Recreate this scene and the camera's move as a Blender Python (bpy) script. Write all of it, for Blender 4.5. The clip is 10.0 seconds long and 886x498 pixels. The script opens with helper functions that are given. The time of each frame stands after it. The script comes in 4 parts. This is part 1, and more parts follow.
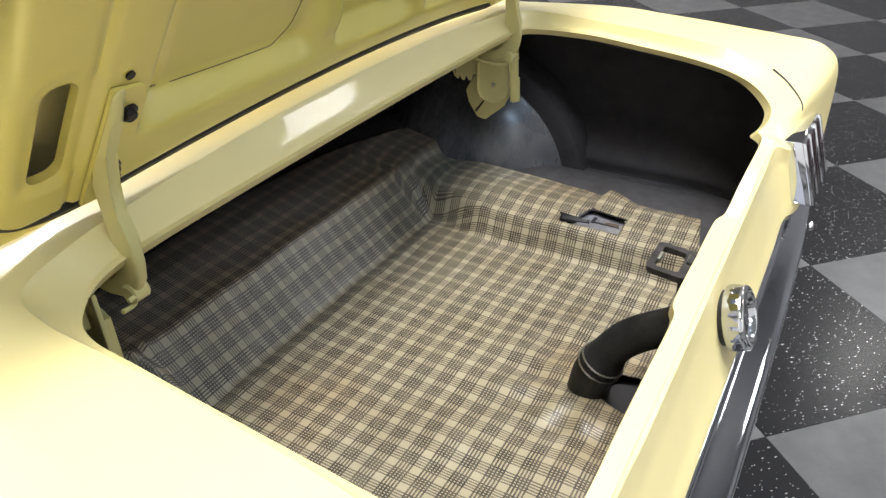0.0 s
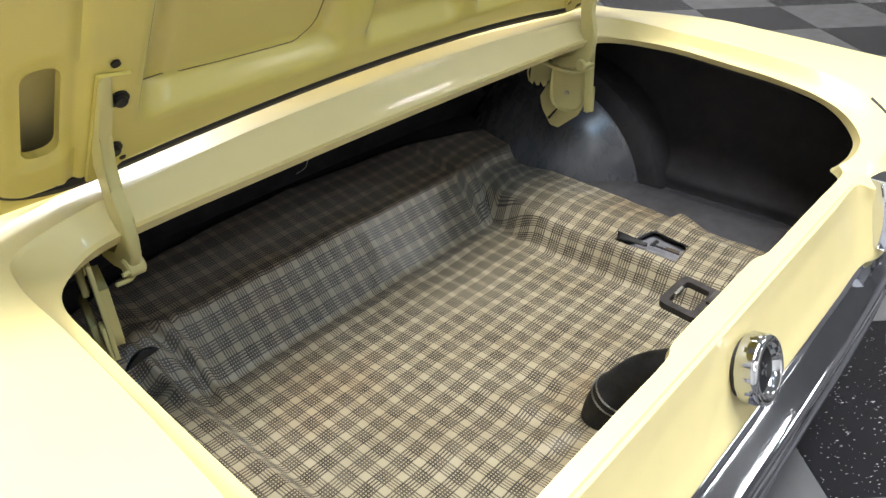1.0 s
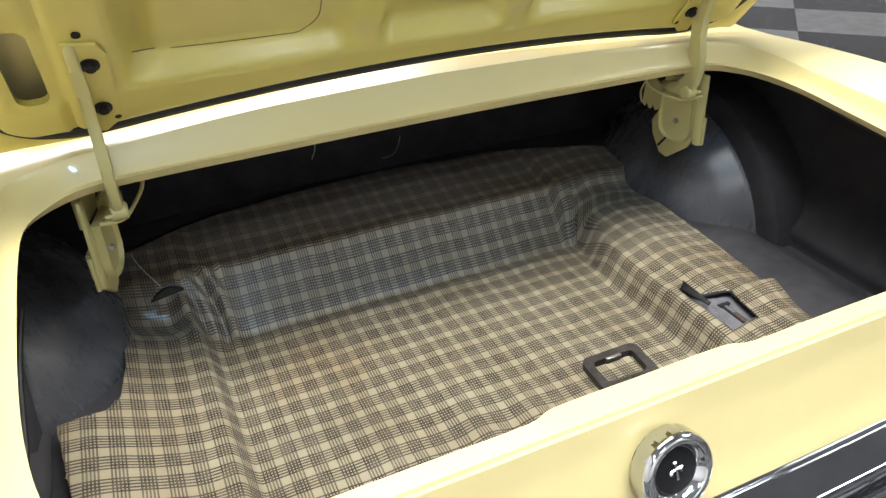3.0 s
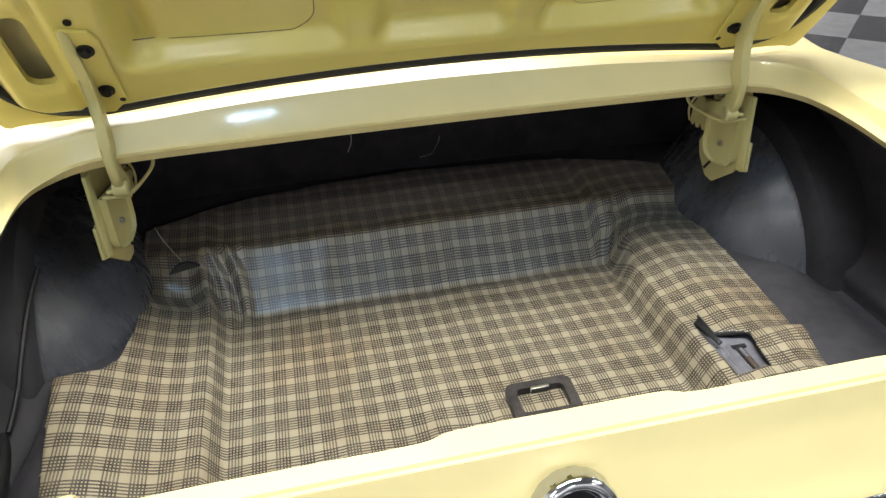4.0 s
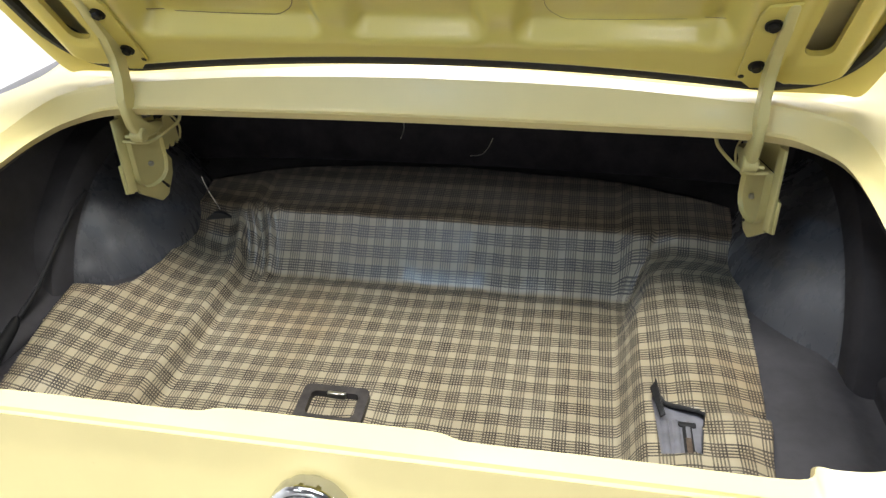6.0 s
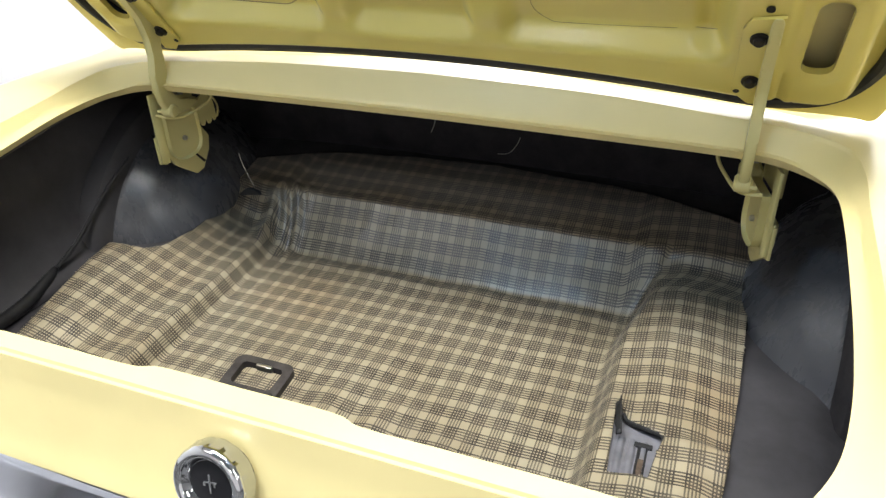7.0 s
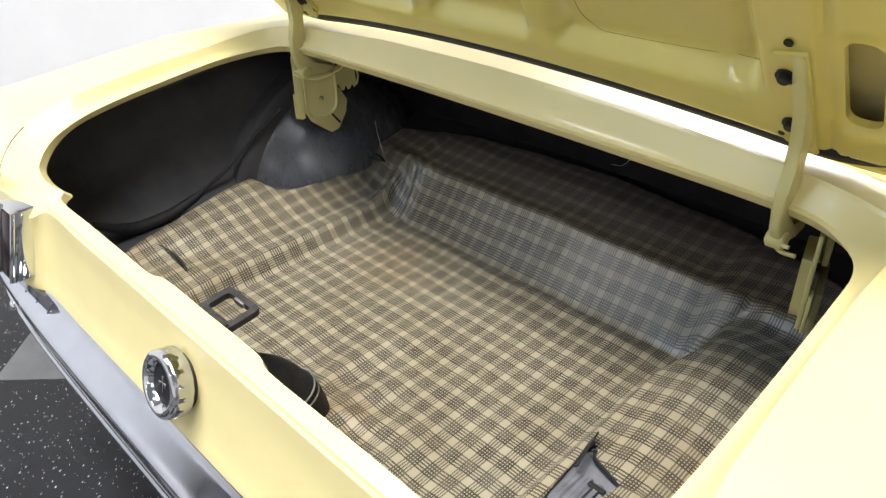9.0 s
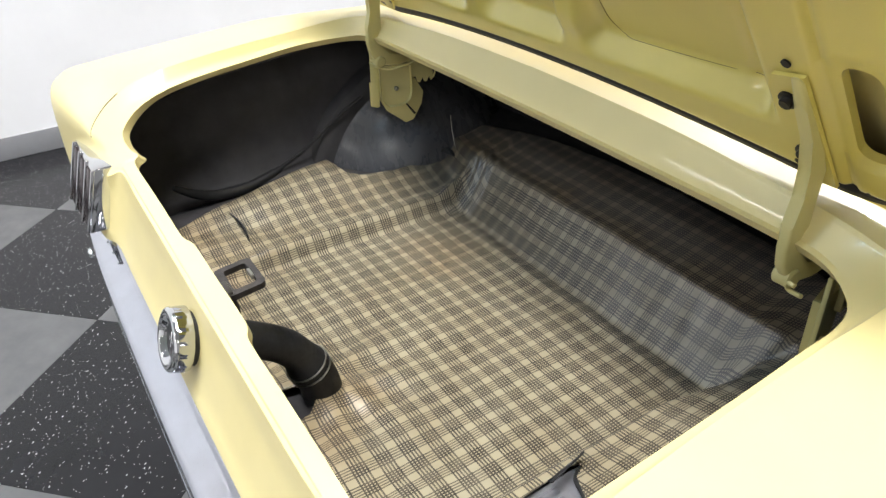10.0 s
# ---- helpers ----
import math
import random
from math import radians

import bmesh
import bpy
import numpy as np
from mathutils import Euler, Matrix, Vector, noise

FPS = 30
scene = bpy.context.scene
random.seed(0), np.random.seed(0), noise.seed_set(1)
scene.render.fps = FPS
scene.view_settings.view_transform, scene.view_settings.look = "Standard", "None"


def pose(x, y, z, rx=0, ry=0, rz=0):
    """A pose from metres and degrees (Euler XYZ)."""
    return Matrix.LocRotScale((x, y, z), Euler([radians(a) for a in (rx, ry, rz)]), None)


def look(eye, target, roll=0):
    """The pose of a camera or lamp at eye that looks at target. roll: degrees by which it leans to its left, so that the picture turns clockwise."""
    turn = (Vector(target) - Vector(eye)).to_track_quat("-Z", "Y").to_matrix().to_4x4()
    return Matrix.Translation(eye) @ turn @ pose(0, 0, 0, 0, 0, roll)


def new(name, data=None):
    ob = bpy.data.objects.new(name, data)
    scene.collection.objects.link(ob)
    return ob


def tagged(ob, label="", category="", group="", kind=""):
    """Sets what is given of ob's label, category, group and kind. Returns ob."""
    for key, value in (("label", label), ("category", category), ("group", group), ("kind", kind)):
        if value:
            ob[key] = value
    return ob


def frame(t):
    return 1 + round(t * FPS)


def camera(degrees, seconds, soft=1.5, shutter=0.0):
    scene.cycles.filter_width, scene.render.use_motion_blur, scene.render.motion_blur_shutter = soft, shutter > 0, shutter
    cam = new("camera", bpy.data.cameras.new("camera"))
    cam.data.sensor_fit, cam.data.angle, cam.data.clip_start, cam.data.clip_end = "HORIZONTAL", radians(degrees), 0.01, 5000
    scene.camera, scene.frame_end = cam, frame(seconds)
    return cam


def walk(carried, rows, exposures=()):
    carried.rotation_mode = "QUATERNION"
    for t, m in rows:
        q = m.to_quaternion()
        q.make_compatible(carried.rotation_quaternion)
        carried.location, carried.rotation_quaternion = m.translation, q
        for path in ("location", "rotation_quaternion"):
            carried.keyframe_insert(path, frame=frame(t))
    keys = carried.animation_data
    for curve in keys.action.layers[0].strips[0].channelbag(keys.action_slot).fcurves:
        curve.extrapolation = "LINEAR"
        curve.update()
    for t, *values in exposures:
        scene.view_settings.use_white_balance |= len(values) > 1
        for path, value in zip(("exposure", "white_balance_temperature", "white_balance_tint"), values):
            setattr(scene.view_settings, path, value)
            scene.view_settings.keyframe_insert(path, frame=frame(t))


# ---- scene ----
cam = camera(62.4, 10.0, soft=1.42)
PATH = [
    (0, (-0.9273, -0.7132, 1.3001), (0.5422, 0.1535, 0.2564), -1.53),
    (0.5, (-0.8707, -0.7765, 1.3002), (0.5025, 0.2359, 0.2564), -1.59),
    (1, (-0.8053, -0.8408, 1.3010), (0.4515, 0.3128, 0.2571), -1.59),
    (1.5, (-0.7359, -0.9028, 1.3026), (0.4010, 0.3678, 0.2570), -1.70),
    (2, (-0.6532, -0.9657, 1.3034), (0.3496, 0.4129, 0.2576), -1.72),
    (2.5, (-0.5602, -1.0205, 1.3048), (0.2932, 0.4548, 0.2582), -1.68),
    (4, (-0.2306, -1.1204, 1.3104), (0.1078, 0.5469, 0.2588), -2.19),
    (4.5, (-0.1162, -1.1332, 1.3109), (0.0601, 0.5584, 0.2586), -2.13),
    (5, (0.0050, -1.1354, 1.3124), (0.0111, 0.5642, 0.2581), -2.09),
    (5.5, (0.1264, -1.1300, 1.3127), (-0.0418, 0.5609, 0.2580), -2.01),
    (7, (0.4525, -1.0737, 1.3168), (-0.1849, 0.4967, 0.2550), -2.15),
    (7.5, (0.5477, -1.0414, 1.3167), (-0.2356, 0.4617, 0.2550), -2.12),
    (8, (0.6336, -0.9988, 1.3168), (-0.3034, 0.4139, 0.2554), -2.01),
    (8.5, (0.7079, -0.9466, 1.3172), (-0.3834, 0.3499, 0.2550), -2.11),
    (9, (0.7757, -0.8889, 1.3172), (-0.4502, 0.2804, 0.2543), -2.23),
    (9.5, (0.8378, -0.8208, 1.3152), (-0.5104, 0.2080, 0.2550), -2.27),
    (10, (0.8959, -0.7449, 1.3146), (-0.5599, 0.1254, 0.2547), -2.36),
]
walk(cam, [(t, look(eye, target, roll)) for t, eye, target, roll in PATH])

# ---------- light ----------
world = bpy.data.worlds.new("showroom_world")
scene.world = world
world.use_nodes = True
world.node_tree.nodes["Background"].inputs[0].default_value = (0.9, 0.95, 1.0, 1)
world.node_tree.nodes["Background"].inputs[1].default_value = 0.05
scene.view_settings.exposure = -0.05

ROOM = (-2.66, 6.2, -8.4, 6.6, 3.3)      # x0, x1, y0, y1, height
LAMP_W, LAMP_L = 0.95, 0.32
BAR_SPOTS = [(-0.53, -1.75, 20.0), (1.01, -1.722, 5.0)]      # six-cell bars: x, y, watts
LAMP_SPOTS = [(-0.5, -0.98, 66.0), (0.5, -0.98, 66.0), (-1.2, 5.2, 370.0), (1.2, 5.2, 370.0), (-1.2, -6.9, 41.0), (1.2, -6.9, 41.0), (4.6, 2.0, 50.0), (4.6, -6.9, 41.0),
              # these four are added for streaks in the bumper and light on the mat
              (3.3, -2.7, 23.0), (-1.7, -2.9, 16.0), (4.9, -3.7, 22.0), (5.5, -1.4, 18.0)]  # x, y, watts


# ---------- materials ----------
def material(name):
    m = bpy.data.materials.new(name)
    m.use_nodes = True
    nt = m.node_tree
    return m, nt, nt.nodes["Principled BSDF"]


def node(nt, kind, **sets):
    n = nt.nodes.new(kind)
    for k, v in sets.items():
        if k in n.inputs:
            n.inputs[k].default_value = v
    return n


def ramp(nt, fac, stops):
    r = nt.nodes.new("ShaderNodeValToRGB")
    e = r.color_ramp.elements
    while len(e) > len(stops):
        e.remove(e[-1])
    while len(e) < len(stops):
        e.new(0.5)
    for el, (p, c) in zip(e, stops):
        el.position = p
        el.color = (*c, 1) if len(c) == 3 else c
    nt.links.new(fac, r.inputs[0])
    return r.outputs[0]


def mixc(nt, fac, a, b, kind="MIX"):
    n = nt.nodes.new("ShaderNodeMix")
    n.data_type, n.blend_type = "RGBA", kind
    for sock, v in ((n.inputs[0], fac), (n.inputs[6], a), (n.inputs[7], b)):
        if isinstance(v, bpy.types.NodeSocket):
            nt.links.new(v, sock)
        else:
            sock.default_value = v if isinstance(v, float) else (*v, 1)
    return n.outputs[2]


def maths(nt, op, a, b=0.0, c=0.0):
    n = nt.nodes.new("ShaderNodeMath")
    n.operation = op
    for sock, v in zip(n.inputs, (a, b, c)):
        if isinstance(v, bpy.types.NodeSocket):
            nt.links.new(v, sock)
        else:
            sock.default_value = v
    return n.outputs[0]


def noise_of(nt, scale, detail=3.0, rough=0.6, vec=None, stretch=None):
    n = node(nt, "ShaderNodeTexNoise", Scale=scale, Detail=detail, Roughness=rough)
    if vec is None:
        vec = nt.nodes.new("ShaderNodeTexCoord").outputs["Object"]
    if stretch:
        mp = node(nt, "ShaderNodeMapping", Scale=stretch)
        nt.links.new(vec, mp.inputs[0])
        vec = mp.outputs[0]
    nt.links.new(vec, n.inputs["Vector"])
    return n.outputs["Fac"]


def bump(nt, bsdf, height, strength=0.2, distance=0.002):
    b = node(nt, "ShaderNodeBump", Strength=strength, Distance=distance)
    nt.links.new(height, b.inputs["Height"])
    nt.links.new(b.outputs[0], bsdf.inputs["Normal"])


def plain(name, col, rough, metal=0.0, vary=0.15, scale=18.0, coat=0.0, bumps=0.0, bump_scale=300.0, spec=0.5):
    m, nt, b = material(name)
    f = noise_of(nt, scale, 4.0)
    lo = tuple(c * (1 - vary) for c in col)
    hi = tuple(min(1, c * (1 + vary)) for c in col)
    nt.links.new(ramp(nt, f, [(0.3, lo), (0.7, hi)]), b.inputs["Base Color"])
    g = noise_of(nt, scale * 3.1, 3.0)
    nt.links.new(ramp(nt, g, [(0.25, (rough * 0.8,) * 3), (0.75, (min(1, rough * 1.2),) * 3)]), b.inputs["Roughness"])
    b.inputs["Metallic"].default_value = metal
    b.inputs["Specular IOR Level"].default_value = spec
    b.inputs["Coat Weight"].default_value = coat
    b.inputs["Coat Roughness"].default_value = 0.06
    if bumps:
        bump(nt, b, noise_of(nt, bump_scale, 3.0), bumps, 0.001)
    return m


def car_paint(name, col, rough=0.38, coat=0.32, coat_rough=0.055):
    m, nt, b = material(name)
    f = noise_of(nt, 6.0, 3.0)
    c = ramp(nt, f, [(0.3, tuple(v * 0.96 for v in col)), (0.7, tuple(min(1, v * 1.03) for v in col))])
    dirt = ramp(nt, noise_of(nt, 55.0, 5.0, 0.7), [(0.70, (0, 0, 0)), (0.82, (1, 1, 1))])
    c = mixc(nt, maths(nt, "MULTIPLY", dirt, 0.12), c, (0.30, 0.22, 0.08))
    nt.links.new(c, b.inputs["Base Color"])
    b.inputs["Roughness"].default_value = rough
    b.inputs["Coat Weight"].default_value = coat
    b.inputs["Coat Roughness"].default_value = coat_rough
    bump(nt, b, noise_of(nt, 420.0, 2.0), 0.05, 0.0004)
    return m


YELLOW = (0.785, 0.675, 0.325)
PAINT = car_paint("yellow_paint", YELLOW)
# body yellow deepened to gold for light bounced onto the lid's underside
PAINT_BOUNCED = car_paint("yellow_bounced_light_paint", (0.695, 0.590, 0.15), 0.32, 1.0, 0.16)
# body yellow dulled towards olive for the shade the hinges hang in
HINGE_SHADED = car_paint("yellow_hinge_shaded", (0.60, 0.54, 0.235), 0.42, 0.2)
CHROME = plain("chrome", (0.78, 0.79, 0.80), 0.07, 1.0, 0.04)
STEEL = plain("dull_steel", (0.45, 0.44, 0.40), 0.38, 1.0, 0.15)
BLACK_RUBBER = plain("black_rubber", (0.014, 0.014, 0.015), 0.55, 0.0, 0.3, 40.0, bumps=0.15)
BLACK_METAL = plain("black_metal", (0.030, 0.026, 0.025), 0.40, 0.0, 0.55, 60.0, bumps=0.35, bump_scale=180.0)
TRUNK_BLACK = plain("trunk_black_paint", (0.029, 0.027, 0.030), 0.80, 0.0, 0.25, 9.0, bumps=0.15, bump_scale=160.0, spec=0.3)
LINING_GREY = plain("charcoal_lining", (0.060, 0.058, 0.062), 0.80, 0.0, 0.22, 8.0, bumps=0.15, bump_scale=120.0, spec=0.3)
BOARD_BLACK = plain("seat_board_black", (0.027, 0.025, 0.029), 0.85, 0.0, 0.3, 12.0, bumps=0.3, bump_scale=120.0, spec=0.2)
TRUNK_GREY = plain("trunk_grey_paint", (0.050, 0.048, 0.053), 0.55, 0.0, 0.22, 14.0, bumps=0.12, bump_scale=140.0)


def housing_material():
    # scuffed grey paint; worn streaks down the pressing also paint in a highlight
    m, nt, b = material("wheelhouse_grey_paint")
    streak = noise_of(nt, 1.0, 4.0, 0.6, stretch=(38.0, 38.0, 5.0))
    blotch = noise_of(nt, 9.0, 4.0)
    c = ramp(nt, blotch, [(0.3, (0.062, 0.064, 0.073)), (0.7, (0.096, 0.098, 0.108))])
    worn = ramp(nt, streak, [(0.50, (0, 0, 0)), (0.72, (1, 1, 1))])
    c = mixc(nt, maths(nt, "MULTIPLY", worn, 0.55), c, (0.150, 0.150, 0.160))
    specks = ramp(nt, noise_of(nt, 130.0, 2.0), [(0.70, (0, 0, 0)), (0.76, (1, 1, 1))])
    c = mixc(nt, maths(nt, "MULTIPLY", specks, 0.30), c, (0.26, 0.25, 0.24))
    nt.links.new(c, b.inputs["Base Color"])
    nt.links.new(ramp(nt, streak, [(0.3, (0.36,) * 3), (0.7, (0.20,) * 3)]), b.inputs["Roughness"])
    bump(nt, b, noise_of(nt, 140.0, 3.0), 0.12, 0.001)
    return m


HOUSING_GREY = housing_material()
KNURLED = plain("knurled_chrome", (0.52, 0.53, 0.57), 0.08, 1.0, 0.06)
PLATE_GREY = plain("bare_grey_steel", (0.17, 0.168, 0.185), 0.45, 0.0, 0.2, 40.0)
LENS_RED = plain("dark_red_lens", (0.016, 0.006, 0.007), 0.20, 0.0, 0.1, spec=0.15)
CAP_BLACK = plain("cap_face_black", (0.010, 0.010, 0.012), 0.45, 0.0, 0.2, spec=0.25)
BOLT_DARK = plain("dark_bolt", (0.02, 0.018, 0.016), 0.4, 0.6, 0.3, 90.0)
WALL_GREY = plain("grey_wall_paint", (0.24, 0.24, 0.25), 0.7, 0.0, 0.05, 3.0)
WALL_WHITE = plain("white_wall_paint", (0.80, 0.80, 0.82), 0.7, 0.0, 0.03, 3.0, bumps=0.1, bump_scale=90.0)
CEIL_GREY = plain("ceiling_grey", (0.42, 0.42, 0.43), 0.85, 0.0, 0.03, 5.0)
BASE_GREY = plain("grey_vinyl_base", (0.24, 0.24, 0.255), 0.5, 0.0, 0.08, 8.0)


def tile_material(name, dark):
    m, nt, b = material(name)
    co = nt.nodes.new("ShaderNodeTexCoord").outputs["Object"]
    info = nt.nodes.new("ShaderNodeObjectInfo")
    base = (0.013, 0.013, 0.015) if dark else (0.115, 0.116, 0.12)
    f = noise_of(nt, 9.0, 4.0, 0.6, co)
    c = ramp(nt, f, [(0.3, tuple(v * 0.85 for v in base)), (0.7, tuple(v * 1.15 for v in base))])
    c = mixc(nt, maths(nt, "MULTIPLY", info.outputs["Random"], 0.25), c, tuple(v * 1.5 for v in base))
    shift = nt.nodes.new("ShaderNodeVectorMath")
    nt.links.new(co, shift.inputs[0])
    cmb = nt.nodes.new("ShaderNodeCombineXYZ")
    nt.links.new(maths(nt, "MULTIPLY", info.outputs["Random"], 37.0), cmb.inputs[0])
    nt.links.new(cmb.outputs[0], shift.inputs[1])
    for turn, sc, lim in ((0.5, (120, 36, 1), 0.13), (1.9, (140, 42, 1), 0.12), (2.7, (180, 85, 1), 0.13)):
        mp = node(nt, "ShaderNodeMapping", Scale=sc, Rotation=(0, 0, turn))
        nt.links.new(shift.outputs[0], mp.inputs[0])
        vo = node(nt, "ShaderNodeTexVoronoi", Scale=1.0)
        nt.links.new(mp.outputs[0], vo.inputs["Vector"])
        spot = maths(nt, "LESS_THAN", vo.outputs["Distance"], lim)
        sep = nt.nodes.new("ShaderNodeSeparateColor")
        nt.links.new(vo.outputs["Color"], sep.inputs[0])
        spot = maths(nt, "MULTIPLY", spot, maths(nt, "GREATER_THAN", sep.outputs[0], 0.60))
        c = mixc(nt, maths(nt, "MULTIPLY", spot, 0.9 if dark else 0.35), c, (0.62, 0.62, 0.62) if dark else (0.10, 0.10, 0.11))
    nt.links.new(c, b.inputs["Base Color"])
    b.inputs["Roughness"].default_value = 0.26
    b.inputs["Specular IOR Level"].default_value = 0.30
    bump(nt, b, noise_of(nt, 60.0, 3.0, 0.6, co), 0.08, 0.001)
    return m


TILE_DARK = tile_material("speckled_black_tile", True)
TILE_GREY = tile_material("speckled_grey_tile", False)
GROUT = plain("tile_joint", (0.03, 0.03, 0.03), 0.8)

PLAID_X, PLAID_Y = 0.0359, 0.0414


def plaid_material():
    m, nt, b = material("plaid_vinyl")
    uv = nt.nodes.new("ShaderNodeUVMap")
    uv.uv_map = "UVMap"
    sep = nt.nodes.new("ShaderNodeSeparateXYZ")
    nt.links.new(uv.outputs[0], sep.inputs[0])

    def lines(sock, period, phase, count, duty):
        p = maths(nt, "FRACT", maths(nt, "ADD", maths(nt, "DIVIDE", sock, period), phase))
        inband = maths(nt, "LESS_THAN", p, 0.62)
        q = maths(nt, "FRACT", maths(nt, "MULTIPLY", p, count / 0.67))
        line = maths(nt, "MULTIPLY", maths(nt, "LESS_THAN", q, duty), inband)
        return line, inband

    lx, bx = lines(sep.outputs[0], PLAID_X, 0.281, 5.0, 0.48)
    ly, by = lines(sep.outputs[1], PLAID_Y, 0.349, 5.0, 0.50)
    single = maths(nt, "MAXIMUM", bx, by)
    band = maths(nt, "MULTIPLY", bx, by)
    stain = noise_of(nt, 5.0, 4.0, 0.6)
    cream = ramp(nt, stain, [(0.30, (0.336, 0.277, 0.176)), (0.55, (0.408, 0.352, 0.239)), (0.75, (0.450, 0.398, 0.288))])
    cream = mixc(nt, maths(nt, "MULTIPLY", single, 0.10), cream, (0.20, 0.16, 0.10))
    cream = mixc(nt, maths(nt, "MULTIPLY", band, 0.12), cream, (0.16, 0.12, 0.08))
    rust = ramp(nt, noise_of(nt, 3.2, 3.0, 0.55), [(0.50, (0, 0, 0)), (0.66, (1, 1, 1))])
    cream = mixc(nt, maths(nt, "MULTIPLY", rust, 0.45), cream, (0.40, 0.28, 0.155))
    weave = noise_of(nt, 900.0, 2.0)
    dark = ramp(nt, weave, [(0.3, (0.012, 0.009, 0.006)), (0.7, (0.030, 0.022, 0.015))])
    fade = ramp(nt, noise_of(nt, 42.0, 3.0, 0.6), [(0.32, (0.76,) * 3), (0.62, (1.0,) * 3)])
    alone = maths(nt, "MAXIMUM", maths(nt, "MULTIPLY", lx, 0.78), maths(nt, "MULTIPLY", ly, 0.90))
    cross = maths(nt, "MULTIPLY", maths(nt, "MAXIMUM", lx, ly), maths(nt, "MULTIPLY", band, 0.96))
    ink = maths(nt, "MULTIPLY", maths(nt, "MAXIMUM", alone, cross), fade)
    c = mixc(nt, ink, cream, dark)
    dirt = ramp(nt, noise_of(nt, 11.0, 5.0, 0.65), [(0.45, (0, 0, 0)), (0.8, (1, 1, 1))])
    c = mixc(nt, maths(nt, "MULTIPLY", dirt, 0.22), c, (0.15, 0.13, 0.105))
    # dust film on the front that also paints in its shade and haze
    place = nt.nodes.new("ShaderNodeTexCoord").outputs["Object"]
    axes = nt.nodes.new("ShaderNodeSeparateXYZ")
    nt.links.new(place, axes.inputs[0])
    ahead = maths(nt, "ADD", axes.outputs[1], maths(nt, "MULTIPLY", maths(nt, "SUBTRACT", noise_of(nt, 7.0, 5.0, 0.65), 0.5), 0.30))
    dust_shade = ramp(nt, maths(nt, "ADD", maths(nt, "MULTIPLY", ahead, 2.0), 0.5), [(0.50, (0, 0, 0)), (0.72, (0.17,) * 3), (0.88, (0.22,) * 3), (1.0, (0.50,) * 3)])
    c = mixc(nt, dust_shade, c, (0.135, 0.134, 0.142))
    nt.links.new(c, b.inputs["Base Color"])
    b.inputs["Roughness"].default_value = 0.58
    b.inputs["Coat Weight"].default_value = 0.60
    b.inputs["Coat Roughness"].default_value = 0.26
    b.inputs["Sheen Weight"].default_value = 0.05
    b.inputs["Sheen Roughness"].default_value = 0.45
    b.inputs["Sheen Tint"].default_value = (0.72, 0.82, 1.0, 1)
    h = maths(nt, "ADD", maths(nt, "MULTIPLY", noise_of(nt, 26.0, 3.0), 1.0), maths(nt, "MULTIPLY", weave, 0.12))
    bump(nt, b, h, 0.25, 0.004)
    return m


PLAID = plaid_material()


def glow_material():
    m, nt, b = material("led_diffuser")
    b.inputs["Base Color"].default_value = (0.9, 0.9, 0.9, 1)
    b.inputs["Emission Color"].default_value = (1.0, 0.98, 0.95, 1)
    b.inputs["Emission Strength"].default_value = 6.0
    return m


GLOW = glow_material()


from mathutils.bvhtree import BVHTree


# ---------- mesh helpers ----------
def add_mesh(name, bm, mat, parent=None, label="", sharp=35.0):
    me = bpy.data.meshes.new(name)
    bmesh.ops.recalc_face_normals(bm, faces=bm.faces[:])
    bm.to_mesh(me)
    bm.free()
    for p in me.polygons:
        p.use_smooth = True
    me.set_sharp_from_angle(angle=radians(sharp))
    me.materials.append(mat)
    ob = new(name, me)
    if parent is not None:
        ob.parent = parent
    if label:
        tagged(ob, label)
    return ob


def part(name, bm, mat, parent, label="", sharp=35.0):
    return add_mesh(name, bm, mat, parent, label, sharp)


def box_bm(x0, x1, y0, y1, z0, z1, bevel=0.0, segs=2, bm=None):
    bm = bm or bmesh.new()
    r = bmesh.ops.create_cube(bm, size=1.0, matrix=Matrix.Translation(((x0 + x1) / 2, (y0 + y1) / 2, (z0 + z1) / 2)) @ Matrix.Diagonal((x1 - x0, y1 - y0, z1 - z0, 1)))
    if bevel:
        es = list({e for v in r["verts"] for e in v.link_edges})
        bmesh.ops.bevel(bm, geom=es, offset=bevel, segments=segs, affect="EDGES", profile=0.5)
    return bm


def prism_bm(points, fix, lo, hi, axis="x", bevel=0.0, segs=2, bm=None):
    """An outline given in the two other axes, extruded along one axis."""
    bm = bm or bmesh.new()

    def at(p, v):
        return {"x": (v, p[0], p[1]), "y": (p[0], v, p[1]), "z": (p[0], p[1], v)}[axis]

    a = [bm.verts.new(at(p, lo)) for p in points]
    b = [bm.verts.new(at(p, hi)) for p in points]
    n = len(points)
    faces = [bm.faces.new(a), bm.faces.new(b[::-1])]
    faces += [bm.faces.new((a[i], b[i], b[(i + 1) % n], a[(i + 1) % n])) for i in range(n)]
    if bevel:
        es = list({e for f in faces for e in f.edges})
        bmesh.ops.bevel(bm, geom=es, offset=bevel, segments=segs, affect="EDGES", profile=0.5)
    return bm


def spline(points, per=8):
    """Catmull-Rom through points."""
    pts = [Vector(p) for p in points]
    out = []
    for i in range(len(pts) - 1):
        p0, p1, p2, p3 = pts[max(i - 1, 0)], pts[i], pts[i + 1], pts[min(i + 2, len(pts) - 1)]
        for k in range(per):
            t = k / per
            out.append(0.5 * (2 * p1 + (p2 - p0) * t + (2 * p0 - 5 * p1 + 4 * p2 - p3) * t * t + (3 * p1 - p0 - 3 * p2 + p3) * t ** 3))
    out.append(pts[-1])
    return out


